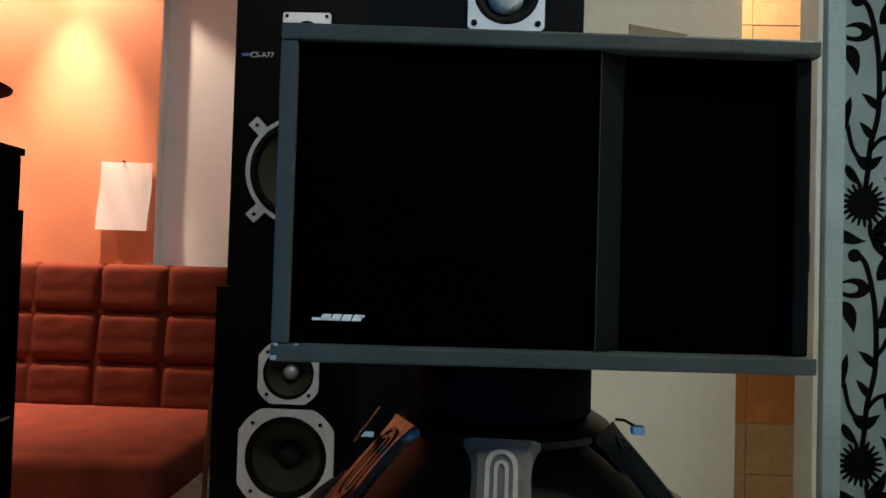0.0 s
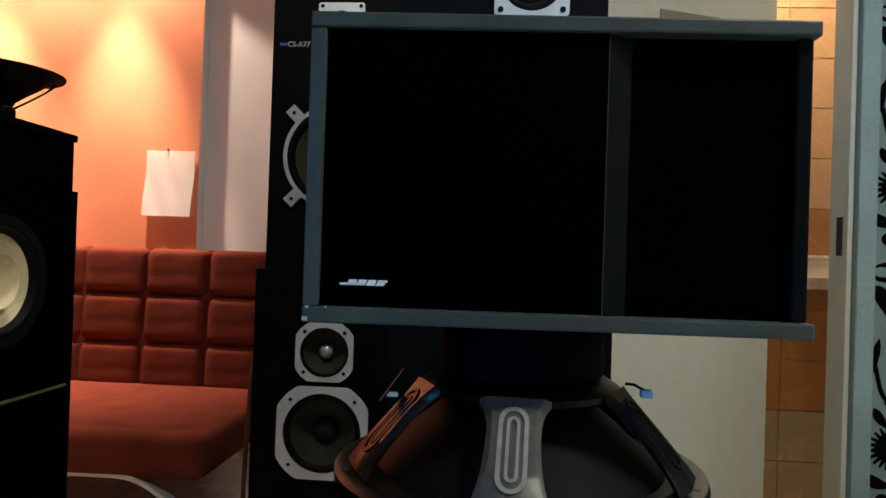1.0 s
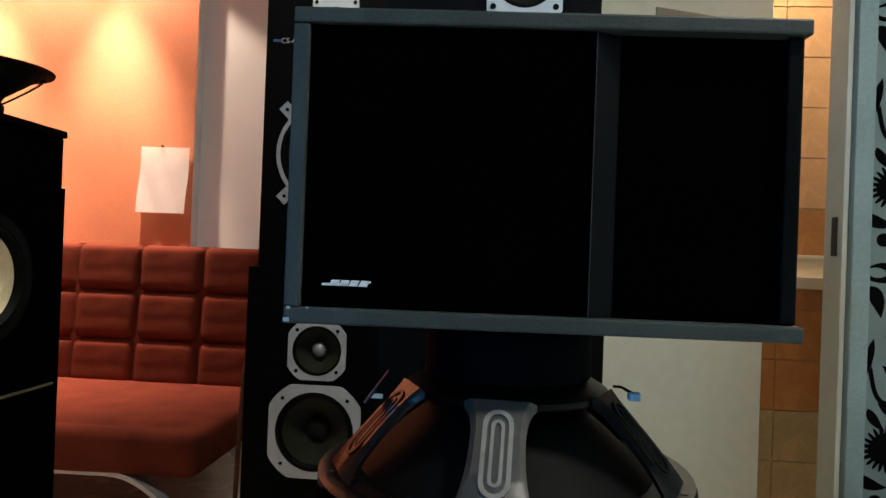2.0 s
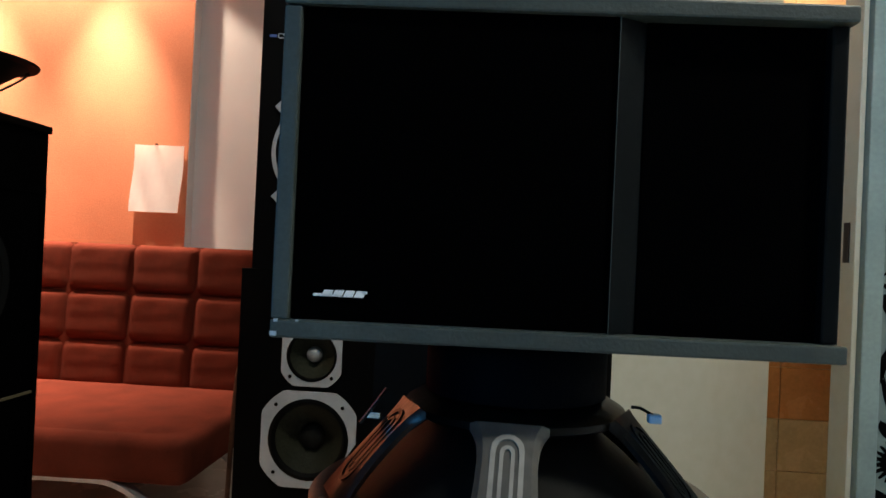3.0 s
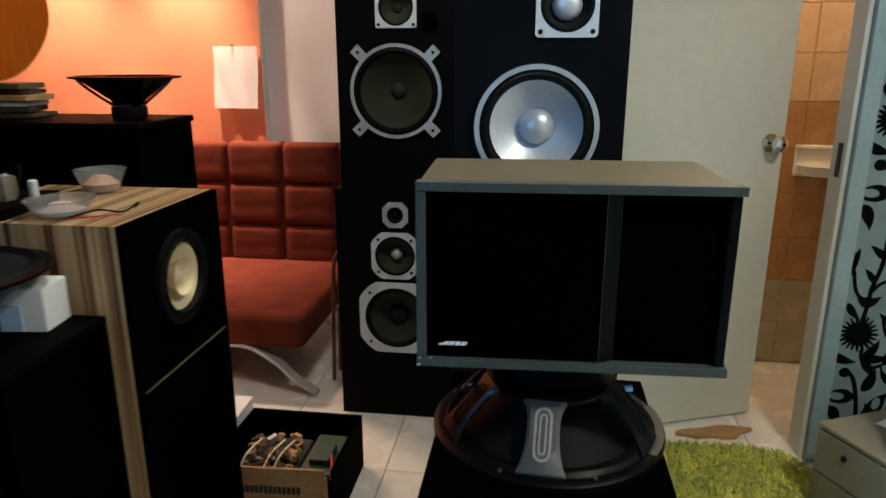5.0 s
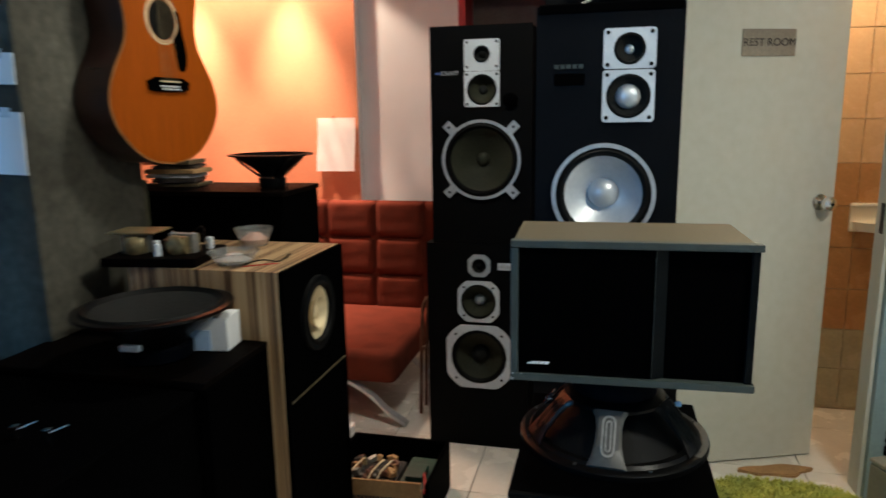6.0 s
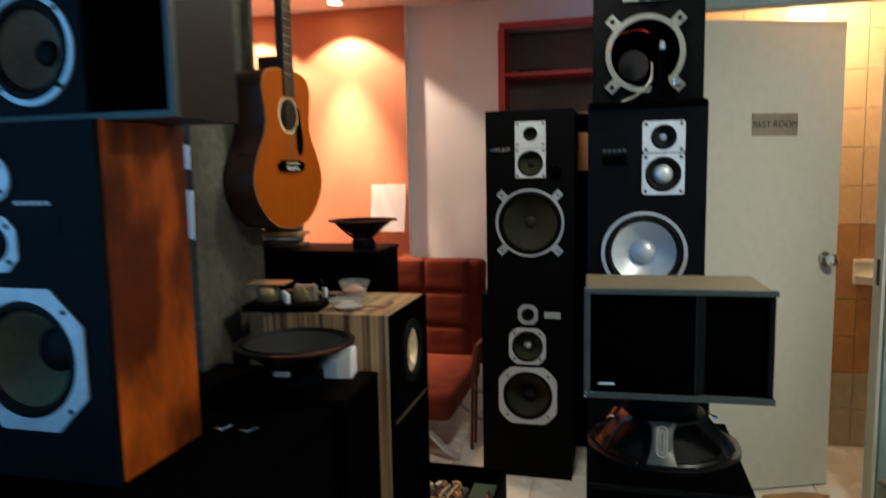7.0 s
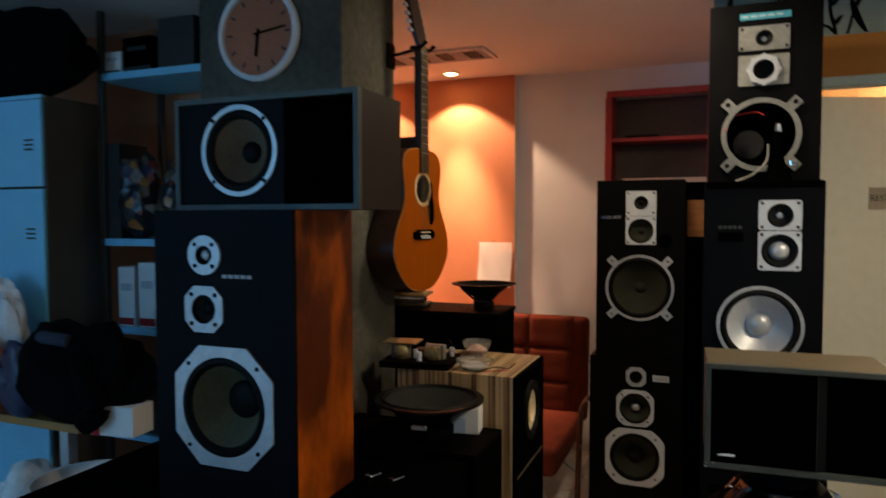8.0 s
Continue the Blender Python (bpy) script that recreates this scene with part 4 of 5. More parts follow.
so = thing("soap_dish", pose(1.095, 2.572, 0.817), "cream ceramic soap dish set into the tiles", "soap dish")
part("back", box(-0.115, 0.115, -0.012, 0.0, 0, 0.125, 0.008), "ceramic", so, smooth=True)
part("bowl", lathe([(0.0, 0.018), (0.04, 0.02), (0.062, 0.045), (0.066, 0.045), (0.05, 0.005), (0, 0.0)], Matrix.Translation((0, -0.008, 0)) @ Matrix.Diagonal((1.6, 1.2, 1, 1)), 28, a0=180, a1=360), "ceramic", so, smooth=True)
part("rim", box(-0.115, 0.115, -0.024, -0.004, 0.108, 0.125, 0.005), "ceramic", so)
bl = thing("bathroom_lamp", pose(0.80, 2.25, 2.3), "round lit restroom ceiling lamp", "ceiling light")
part("base", lathe([(0, 0), (0.07, 0), (0.07, -0.02), (0.055, -0.03), (0, -0.03)], seg=32), "white", bl, smooth=True)
part("globe", lathe([(0.05, -0.03), (0.058, -0.06), (0.04, -0.095), (0, -0.105)], seg=28), "bulb", bl, smooth=True)

# ---- wallpaper print ----


def sunflower(bm, x, z, r):
    pts = []
    n = 21
    for i in range(n):
        for f, q in ((-0.42, 0.66), (-0.30, 0.80), (-0.16, 0.96), (0.0, 1.0), (0.16, 0.96), (0.30, 0.80), (0.42, 0.66)):
            a = 2 * math.pi * (i + f) / n
            d = r * q * (1 + 0.05 * math.sin(5.3 * i))
            pts.append((x + d * math.cos(a), z + d * math.sin(a)))
    prism(pts, 0.0003, 0.0012, FRONT, bm=bm)


def leaf_outline(x, z, a, length, w, bend=0.5):
    pts = []
    n = 9
    for side in (1, -1):
        for i in range(n):
            t = i / n if side > 0 else 1 - i / n
            half = side * w * math.sin(math.pi * t ** 0.72)
            c, s_ = math.cos(a + bend * t), math.sin(a + bend * t)
            pts.append((x + length * t * c - half * s_, z + length * t * s_ + half * c))
    return pts


def leaf(bm, x, z, a, length, w, bend=0.5, eye=False):
    outline = leaf_outline(x, z, a, length, w, bend)
    if not eye:
        prism(outline, 0.0002, 0.0011, FRONT, bm=bm)
        return
    c, s_ = math.cos(a + bend * 0.5), math.sin(a + bend * 0.5)
    mx, mz = x + length * 0.52 * c, z + length * 0.52 * s_
    hole = []
    for i in range(14):
        p, q = length * 0.22 * math.cos(i * math.pi / 7), w * 0.50 * math.sin(i * math.pi / 7)
        hole.append((mx + p * c - q * s_, mz + p * s_ + q * c))
    b = holed(outline, [hole], 0.0002, 0.0011, FRONT)
    me = bpy.data.meshes.new("tmp")
    b.to_mesh(me)
    b.free()
    bm.from_mesh(me)
    bpy.data.meshes.remove(me)


def stem(bm, pts, w):
    c = curve([(x, z, 0) for x, z in pts], 8)
    left, right = [], []
    for i, p in enumerate(c):
        d = (c[min(i + 1, len(c) - 1)] - c[max(i - 1, 0)]).normalized()
        left.append((p.x - d.y * w, p.y + d.x * w))
        right.append((p.x + d.y * w, p.y - d.x * w))
    prism(left + right[::-1], 0.0001, 0.0010, FRONT, bm=bm)


REPEAT = 0.653


def motif(bm, x, z, flip=1):
    """One repeat of the print above a flower at (x, z): vine, branches, leaves and bud."""
    f = flip

    def lf(dx, dz, deg, length, w, bend=0.5, eye=False):
        leaf(bm, x + f * dx, z + dz, radians(deg if f > 0 else 180 - deg), length, w, bend * f, eye)

    def vine(pts, w):
        stem(bm, [(x + f * px, z + pz) for px, pz in pts], w)

    sunflower(bm, x, z, 0.060)
    vine([(0.004, 0.03), (0.012, 0.10), (0.016, 0.15), (0.034, 0.23), (0.036, 0.33), (0.028, 0.42), (0.008, 0.50), (-0.018, 0.53)], 0.0068)
    prism(ring(0.017, x - f * 0.020, z + 0.522, 16), 0.0002, 0.0012, FRONT, bm=bm)
    vine([(0.014, 0.135), (0.040, 0.165), (0.075, 0.178), (0.105, 0.20)], 0.0055)
    vine([(0.034, 0.265), (0.055, 0.295), (0.075, 0.345), (0.08, 0.39)], 0.0055)
    vine([(0.014, 0.115), (-0.012, 0.118), (-0.030, 0.145), (-0.042, 0.20)], 0.0055)
    vine([(0.016, -0.05), (0.022, -0.085), (0.05, -0.11), (0.085, -0.10)], 0.0055)
    lf(0.022, 0.435, 168, 0.105, 0.026, 0.25, True)
    lf(-0.052, 0.405, -45, 0.085, 0.018, -0.4)
    lf(-0.078, 0.33, -84, 0.14, 0.012, 0.2)
    lf(-0.035, 0.275, -100, 0.19, 0.013, -0.25)
    lf(-0.044, 0.10, -70, 0.07, 0.012, 0.3)
    lf(0.034, 0.24, 118, 0.060, 0.011, 0.3)
    lf(0.018, 0.165, 108, 0.055, 0.010, 0.3)
    lf(0.010, 0.085, 62, 0.055, 0.012, -0.3)
    lf(0.012, 0.085, 122, 0.045, 0.011, 0.3)
    lf(0.04, 0.34, 40, 0.085, 0.016, 0.7)
    lf(0.078, 0.37, 95, 0.10, 0.024, -0.5, True)
    lf(0.068, 0.305, 20, 0.075, 0.018, 0.4)
    lf(0.085, 0.178, 35, 0.13, 0.032, 0.5, True)
    lf(0.055, 0.165, -25, 0.10, 0.026, -0.5)
    lf(0.036, 0.46, 48, 0.09, 0.018, 0.4)
    lf(0.02, -0.075, 20, 0.075, 0.015, 0.6)
    lf(0.02, -0.080, -8, 0.085, 0.015, 0.2)
    lf(0.02, -0.085, -38, 0.07, 0.014, -0.3)
    lf(-0.06, -0.065, -62, 0.075, 0.016, 0.7)
    lf(0.085, -0.10, 60, 0.09, 0.022, -0.5)
    lf(0.09, -0.02, 80, 0.10, 0.020, 0.6, True)
    prism(ring(0.013, x + f * 0.115, z + 0.075, 14), 0.0002, 0.0012, FRONT, bm=bm)


def trim_print(bm, x0, x1, z0, z1):
    for co, no in (((x0, 0, 0), (-1, 0, 0)), ((x1, 0, 0), (1, 0, 0)), ((0, 0, z0), (0, 0, -1)), ((0, 0, z1), (0, 0, 1))):
        bmesh.ops.bisect_plane(bm, geom=bm.verts[:] + bm.edges[:] + bm.faces[:], plane_co=co, plane_no=no, clear_outer=True)


bm = bmesh.new()
for i in range(5):
    for j in range(-1, 4):
        motif(bm, 0.966 + 0.235 * i, 0.452 + REPEAT * j + (0.31 if i % 2 else 0), -1 if i % 2 else 1)
trim_print(bm, 0.916, 2.09, 0.01, CEILING - 0.005)
wp = part("wallpaper_print", bm, "ink")
wp.location = (0, 1.80, 0)
tagged(wp, "black flower and vine print on silver wallpaper", "wallpaper", kind="structure")
bm = bmesh.new()
for i in range(1, 6):
    for j in (2, 3):
        motif(bm, 0.966 - 0.235 * i, 0.452 + REPEAT * j + (0.31 if i % 2 else 0), -1 if i % 2 else 1)
trim_print(bm, -0.195, 0.908, 2.200, CEILING - 0.005)
wp = part("wallpaper_print", bm, "ink")
wp.location = (0, 1.80, 0)
tagged(wp, "black flower and vine print above the door", "wallpaper", kind="structure")

# ---- rug, drawer pedestal and cloth ----
rg = thing("shag_rug", pose(0.61, 1.53, 0), "lime green shag rug in front of the restroom door", "rug")
rim = [((0.25 + 0.012 * math.sin(7 * a)) * math.copysign(abs(math.cos(a)) ** 0.5, math.cos(a)), (0.30 + 0.012 * math.cos(5 * a)) * math.copysign(abs(math.sin(a)) ** 0.5, math.sin(a))) for a in [2 * math.pi * i / 48 for i in range(48)]]
part("backing", prism(rim, 0.0005, 0.01), "rug", rg)
rnd = random.Random(4)
verts, faces = [], []
for k in range(15000):
    x, y = rnd.uniform(-0.26, 0.26), rnd.uniform(-0.31, 0.31)
    if (abs(x) / 0.26) ** 4 + (abs(y) / 0.31) ** 4 > 1:
        continue
    a, h = rnd.uniform(0, 6.28), rnd.uniform(0.016, 0.032)
    lx, ly = rnd.gauss(0, 0.012), rnd.gauss(0, 0.012)
    dx, dy = 0.0026 * math.cos(a), 0.0026 * math.sin(a)
    n0 = len(verts)
    verts += [(x - dx, y - dy, 0.008), (x + dx, y + dy, 0.008), (x + dx + lx * 0.5, y + dy + ly * 0.5, h * 0.7), (x - dx + lx * 0.5, y - dy + ly * 0.5, h * 0.7), (x + lx, y + ly, h)]
    faces += [(n0, n0 + 1, n0 + 2, n0 + 3), (n0 + 3, n0 + 2, n0 + 4)]
me = bpy.data.meshes.new("shag")
me.from_pydata(verts, [], faces)
me.materials.append(M["rug"])
pile = new("shag", me)
pile.parent = rg
tagged(pile, kind="stuff")

sc = thing("floor_rag", pose(0.62, 1.93, 0.0005, 0, 0, 14), "flat brown rag lying under the restroom door", "rag")
part("rag", prism([(0.13 * math.cos(a) * (1 + 0.2 * math.sin(3 * a)), 0.035 * math.sin(a) * (1 + 0.3 * math.cos(5 * a))) for a in [2 * math.pi * i / 26 for i in range(26)]], 0.0, 0.012, bevel=0.004), "card", sc)

dp = thing("drawer_pedestal", pose(0.785, 1.555, 0, 0, 0, 24.5), "beige steel drawer pedestal with a lock", "cabinet")
part("body", box(0.012, 0.46, -0.42, 0, 0, 0.263, 0.003), "steel", dp)
part("top", box(0, 0.46, -0.42, 0, 0.263, 0.275, 0.003), "steel", dp)
dr = part("drawer", box(0, 0.0115, -0.415, -0.005, 0.02, 0.125, 0.002), "steel", dp)
dr2 = part("drawer", box(0, 0.0115, -0.415, -0.005, 0.131, 0.258, 0.002), "steel", dp)
part("lock", lathe([(0.009, 0), (0.009, 0.004), (0, 0.005)], Matrix.Translation((0, -0.10, 0.215)) @ pose(0, 0, 0, 0, -90, 0), 16), "rubber", dr2)
pp = thing("paper_slip", dp.matrix_world @ pose(0.2, -0.08, 0.2755, 0, 0, 12), "crumpled white paper on the drawer pedestal", "paper")
bm = cushion(0.10, 0.07, 0.005, 0.012, 6, 6)
part("sheet", bm, "sheet", pp)
gc = thing("red_bag", dp.matrix_world @ pose(0.13, -0.27, 0.2755), "red and navy cloth bag standing on the pedestal", "bag")
part("cloth", lathe([(0, 0.06), (0.10, 0.06), (0.115, 0.12), (0.09, 0.24), (0.07, 0.36), (0.03, 0.42), (0, 0.42)], Matrix.Diagonal((1, 0.7, 1, 1)), 24), "redcloth", gc, smooth=True)
part("base", lathe([(0, 0), (0.105, 0.0), (0.12, 0.03), (0.105, 0.061), (0, 0.061)], Matrix.Diagonal((1, 0.7, 1, 1)), 24), "navy", gc, smooth=True)

# ---- crate of electronics ----
cr = thing("parts_crate", pose(-0.735, 1.42, 0), "dark open crate full of coils and circuit boards", "crate")
part("bottom", box(-0.18, 0.18, -0.16, 0.16, 0, 0.012), "black", cr)
for nm, a in (("wall_front", (-0.18, 0.18, -0.16, -0.148, 0.012, 0.15)), ("wall_rear", (-0.18, 0.18, 0.148, 0.16, 0.012, 0.18)), ("wall_side", (-0.18, -0.168, -0.148, 0.148, 0.012, 0.18)), ("wall_side", (0.168, 0.18, -0.148, 0.148, 0.012, 0.18))):
    part(nm, box(*a, 0.002), "black", cr)
wc = thing("white_carton", pose(-0.978, 1.545, 0, 0, 0, 2), "plain white carton standing beside the parts crate", "box")
part("carton_body", box(-0.05, 0.045, -0.075, 0.075, 0.0005, 0.19, 0.003), "box", wc)
part("lid_flap", box(-0.052, 0.047, -0.077, 0.077, 0.1905, 0.196, 0.002), "box", wc)
cb = thing("cardboard_box", pose(-0.75, 1.21, 0, 0, 0, 3), "open brown cardboard box with faded print", "box")
part("front_flap", box(-0.17, 0.185, -0.004, 0.004, 0, 0.215, 0.001), "card", cb)
part("side_flap", box(0.177, 0.185, 0.0045, 0.022, 0, 0.18), "card", cb)
bars(cb, "print_bars", -0.06, 0.12, 0.15, 0.022, 14, "signink", -0.0045)
cl = thing("copper_coils", pose(-0.79, 1.42, 0.012), "tangled copper coils and beige wires in the crate", "coils")
part("coil_block", box(-0.09, 0.09, -0.105, 0.11, 0, 0.10, 0.01), "dark", cl)
rnd = random.Random(11)
for k in range(34):
    x, y, a = rnd.uniform(-0.078, 0.078), rnd.uniform(-0.09, 0.095), rnd.uniform(0, 180)
    m = pose(x, y, 0.098 + rnd.uniform(0, 0.018), rnd.uniform(-25, 25), rnd.uniform(-25, 25), a)
    if k % 3 == 0:
        r = rnd.uniform(0.010, 0.020)
        part("coil", lathe([(r * 0.45, 0), (r, 0), (r * 1.06, r * 0.4), (r, r * 0.8), (r * 0.45, r * 0.8), (r * 0.45, 0)], m, 14), "copper", cl, smooth=True)
    elif k % 3 == 1:
        b = box(-rnd.uniform(0.008, 0.024), rnd.uniform(0.008, 0.024), -0.008, 0.008, 0, rnd.uniform(0.010, 0.028), 0.002)
        b.transform(m)
        part("component", b, rnd.choice(("card", "topvinyl", "copper", "dark", "card", "dullalu")), cl)
    else:
        part("capacitor", lathe([(0, 0), (0.006, 0), (0.006, 0.026), (0.004, 0.028), (0, 0.028)], m, 10), rnd.choice(("card", "dullalu", "brassy")), cl, smooth=True)
for x in (-0.05, 0.02, 0.05):
    part("wire", tube(curve([(x, 0.05, 0.125), (x + 0.012, 0.0, 0.152), (x - 0.004, -0.07, 0.145), (x - 0.018, -0.115, 0.10)], 6), 0.0032, seg=6), "cream", cl, smooth=True)
gb = thing("circuit_board", pose(-0.63, 1.42, 0.012), "green circuit boards standing in the crate", "circuit board")
part("board", box(-0.05, 0.05, -0.1, 0.11, 0, 0.12, 0.006), "green", gb)
part("chip", box(-0.03, 0.03, -0.06, 0.03, 0.12, 0.14, 0.004), "green", gb)
part("wire", tube(curve([(0.03, -0.03, 0.14), (0.05, -0.10, 0.12), (0.035, -0.12, 0.05)], 5), 0.004, seg=6), "redwire", gb, smooth=True)

# ---- on the zebrano speaker and the black box ----
xo = thing("crossover_board", pose(-1.115, 0.85, 0.986, 0, 0, 8), "dark crossover board with metal transformer frames", "circuit board")
part("board", box(-0.12, 0.12, -0.10, 0.09, 0, 0.022, 0.003), "brownbox", xo)
for x, y, a in ((-0.065, -0.02, 20), (0.055, -0.015, -12)):
    e = part("transformer", box(-0.026, 0.026, -0.03, 0.03, 0.022, 0.066, 0.004), "brassy", xo, "dusty metal transformer")
    e.matrix_local = pose(x, y, 0, 0, 0, a)
    part("core", box(-0.034, 0.034, -0.012, 0.012, 0.022, 0.070, 0.001), "dullalu", e)
    part("bell", lathe([(0.026, 0), (0.025, 0.008), (0.018, 0.014), (0, 0.015)], Matrix.Translation((0, -0.030, 0.044)) @ FRONT, 18), "brassy", e, smooth=True)
    for sx in (-0.03, 0.03):
        part("bolt", lathe([(0.004, 0), (0.004, 0.004), (0, 0.005)], Matrix.Translation((sx, 0, 0.070)), 10), "chrome", e)
part("coil", lathe([(0.010, 0.022), (0.028, 0.022), (0.030, 0.032), (0.028, 0.044), (0.010, 0.044), (0.010, 0.022)], Matrix.Translation((0.0, 0.045, 0)), 24), "copper", xo, smooth=True)
for x, y in ((0.010, -0.065), (0.10, 0.035), (-0.015, -0.02)):
    part("capacitor", lathe([(0, 0.022), (0.009, 0.022), (0.009, 0.050), (0.007, 0.052), (0, 0.052)], Matrix.Translation((x, y, 0)), 16), "plate", xo, smooth=True)
part("tin_lid", box(-0.125, -0.005, -0.055, 0.045, 0.072, 0.077, 0.002), "brassy", xo)
part("wire", tube(curve([(0.06, 0.02, 0.066), (0.10, 0.0, 0.085), (0.125, -0.05, 0.05), (0.13, -0.08, 0.01)], 6), 0.0016, seg=6), "rubber", xo)
for nm, x, y, r, h, lab in (("plastic_bowl", -0.915, 0.83, 0.058, 0.032, "shallow clear plastic bowl of small parts"), ("plastic_tub", -0.985, 1.06, 0.05, 0.05, "clear plastic tub with pink contents")):
    o = thing(nm, pose(x, y, 0.986), lab, "bowl")
    part("shell", lathe([(0, 0.001), (r * 0.7, 0.001), (r, h), (r + 0.004, h), (r * 0.72, 0.004), (0, 0.004)], seg=32), "glass", o, smooth=True)
    part("contents", lathe([(0, 0.005), (r * 0.68, 0.005), (r * 0.75, h * 0.4), (r * 0.3, h * 0.75), (0, h * 0.7)], seg=18), "pinkish" if nm == "plastic_tub" else "alu", o, smooth=True)
cw = thing("wire_tangle", pose(-0.84, 0.86, 0.986), "thin black and red wires lying on the speaker", "wire")
part("wire", tube(curve([(-0.04, -0.06, 0.003), (0.0, -0.03, 0.012), (0.03, 0.0, 0.003), (0.05, 0.02, 0.018), (0.03, 0.04, 0.003)], 5), 0.0018, seg=6), "rubber", cw)
part("wire", tube(curve([(-0.03, -0.07, 0.003), (0.02, -0.05, 0.006), (0.04, -0.02, 0.003)], 5), 0.0015, seg=6), "redwire", cw)
wb = thing("driver_carton", pose(-0.895, 0.70, 0.8225, 0, 0, 8), "small white carton with pale blue sides", "box")
part("carton", box(-0.04, 0.045, -0.045, 0.03, 0, 0.078, 0.003), "box", wb)
part("side_label", box(-0.0425, -0.0402, -0.04, 0.028, 0.003, 0.075), "boxblue", wb)
part("side_label", box(-0.038, 0.005, -0.0475, -0.0452, 0.003, 0.05), "boxblue", wb)
sk = thing("magazine_stack", pose(-1.355, 1.275, 1.1275, 0, 0, 8), "stack of worn magazines and cassettes on the dark box", "magazines")
for k, mt in enumerate(("topvinyl", "dark", "sheet", "card", "dark", "topvinyl")):
    w_ = 0.085 - 0.009 * ((k * 5) % 3)
    mg = part("magazine", box(-w_, w_, -0.055, 0.055, 0, 0.0105 + 0.003 * (k % 2), 0.002), mt, sk)
    mg.matrix_local = pose(0.008 * math.sin(2.3 * k), 0.006 * math.cos(3.1 * k), 0.0005 + 0.0138 * k, 0, 0, 9 * math.sin(1.9 * k))
bt = thing("batten", pose(-1.372, 1.115, 0.0005), "thin pale wooden batten standing beside the pillar", "batten")
part("strip", box(-0.011, 0.011, -0.011, 0.011, 0, 1.16, 0.002), "paleolive", bt)

# ---- guitar ----
GX, GY = -1.168, 0.99
gt = thing("acoustic_guitar", pose(GX, GY, 1.217, 0, 0, 85), "twelve-string acoustic guitar with amber spruce top, hanging", "guitar")
half = [(0.0, 0.0), (0.012, 0.075), (0.04, 0.130), (0.09, 0.180), (0.14, 0.2025), (0.19, 0.200), (0.24, 0.178), (0.29, 0.146), (0.33, 0.131), (0.37, 0.130), (0.41, 0.138), (0.45, 0.143), (0.485, 0.132), (0.505, 0.105), (0.515, 0.06), (0.517, 0.0)]
hw = curve([(w_, z_, 0) for z_, w_ in half], 4)
outline = [(p.x, p.y) for p in hw] + [(-p.x, p.y) for p in hw[-2:0:-1]]
part("sides", prism(outline, -0.105, -0.004, FRONT), "mahog", gt, smooth=True)
inner = [(x * 0.985, 0.004 + z_ * 0.985) for x, z_ in outline]
part("binding", prism([(x * 1.004, z_ * 1.002 - 0.0005) for x, z_ in outline], -0.0038, 0.0, FRONT), "desk", gt)
part("soundboard", holed(inner, [ring(0.050, 0, 0.372)], 0.0003, 0.002, FRONT), "spruce", gt)
part("sound_hole", prism(ring(0.0505, 0, 0.372), 0.0002, 0.0008, FRONT), "rubber", gt)
for r0, r1 in ((0.052, 0.055), (0.058, 0.062)):
    part("rosette", holed(ring(r1, 0, 0.372), [ring(r0, 0, 0.372)], 0.002, 0.0026, FRONT), "cream", gt)
pg = [(0.048, 0.40), (0.064, 0.395), (0.072, 0.35), (0.083, 0.30), (0.082, 0.262), (0.066, 0.243), (0.048, 0.252), (0.040, 0.29), (0.035, 0.326), (0.052, 0.345), (0.058, 0.372)]
part("pickguard", prism([(p.x, p.y) for p in curve([(x, z_, 0) for x, z_ in pg + pg[:1]], 4)[:-1]], 0.002, 0.0035, FRONT), "black", gt)
br = part("bridge", prism([(-0.075, 0.195), (-0.05, 0.19), (0.05, 0.19), (0.075, 0.195), (0.078, 0.215), (0.05, 0.226), (-0.05, 0.226), (-0.078, 0.215)], 0.002, 0.010, FRONT), "black", gt)
part("saddle", box(-0.036, 0.036, -0.014, -0.010, 0.214, 0.218), "cream", br)
for k in range(12):
    part("bridge_pin", lathe([(0.0028, 0.010), (0.0028, 0.013), (0, 0.014)], Matrix.Translation((-0.033 + 0.006 * k, 0, 0.203 - 0.007 * (k % 2))) @ FRONT, 8), "sheet", br)
part("fretboard", prism([(-0.028, 0.43), (0.028, 0.43), (0.0235, 0.88), (-0.0235, 0.88)], 0.002, 0.010, FRONT), "neck", gt)
part("neck", prism([(-0.027, 0.515), (0.027, 0.515), (0.0235, 0.88), (-0.0235, 0.88)], -0.018, 0.002, FRONT, bevel=0.0), "mahog", gt)
part("heel", prism([(-0.027, 0.49), (0.027, 0.49), (0.022, 0.56), (-0.022, 0.56)], -0.09, -0.018, FRONT), "mahog", gt)
for k in range(14):
    part("fret", box(-0.0255, 0.0255, -0.0112, -0.010, 0.5 + 0.38 * (k / 14) ** 0.92, 0.5015 + 0.38 * (k / 14) ** 0.92), "alu", gt)
for k in range(12):
    x = -0.0225 + 0.0041 * k
    part("string", tube([(x * 1.4, -0.0135, 0.214), (x, -0.0115, 0.88)], 0.0003, seg=4), "brassy", gt)
hd = part("headstock", prism([(-0.024, 0), (0.024, 0), (0.037, 0.05), (0.034, 0.235), (-0.034, 0.235), (-0.037, 0.05)], -0.012, 0.004, FRONT), "neck", gt)
hd.matrix_local = pose(0, 0, 0.88, -13)
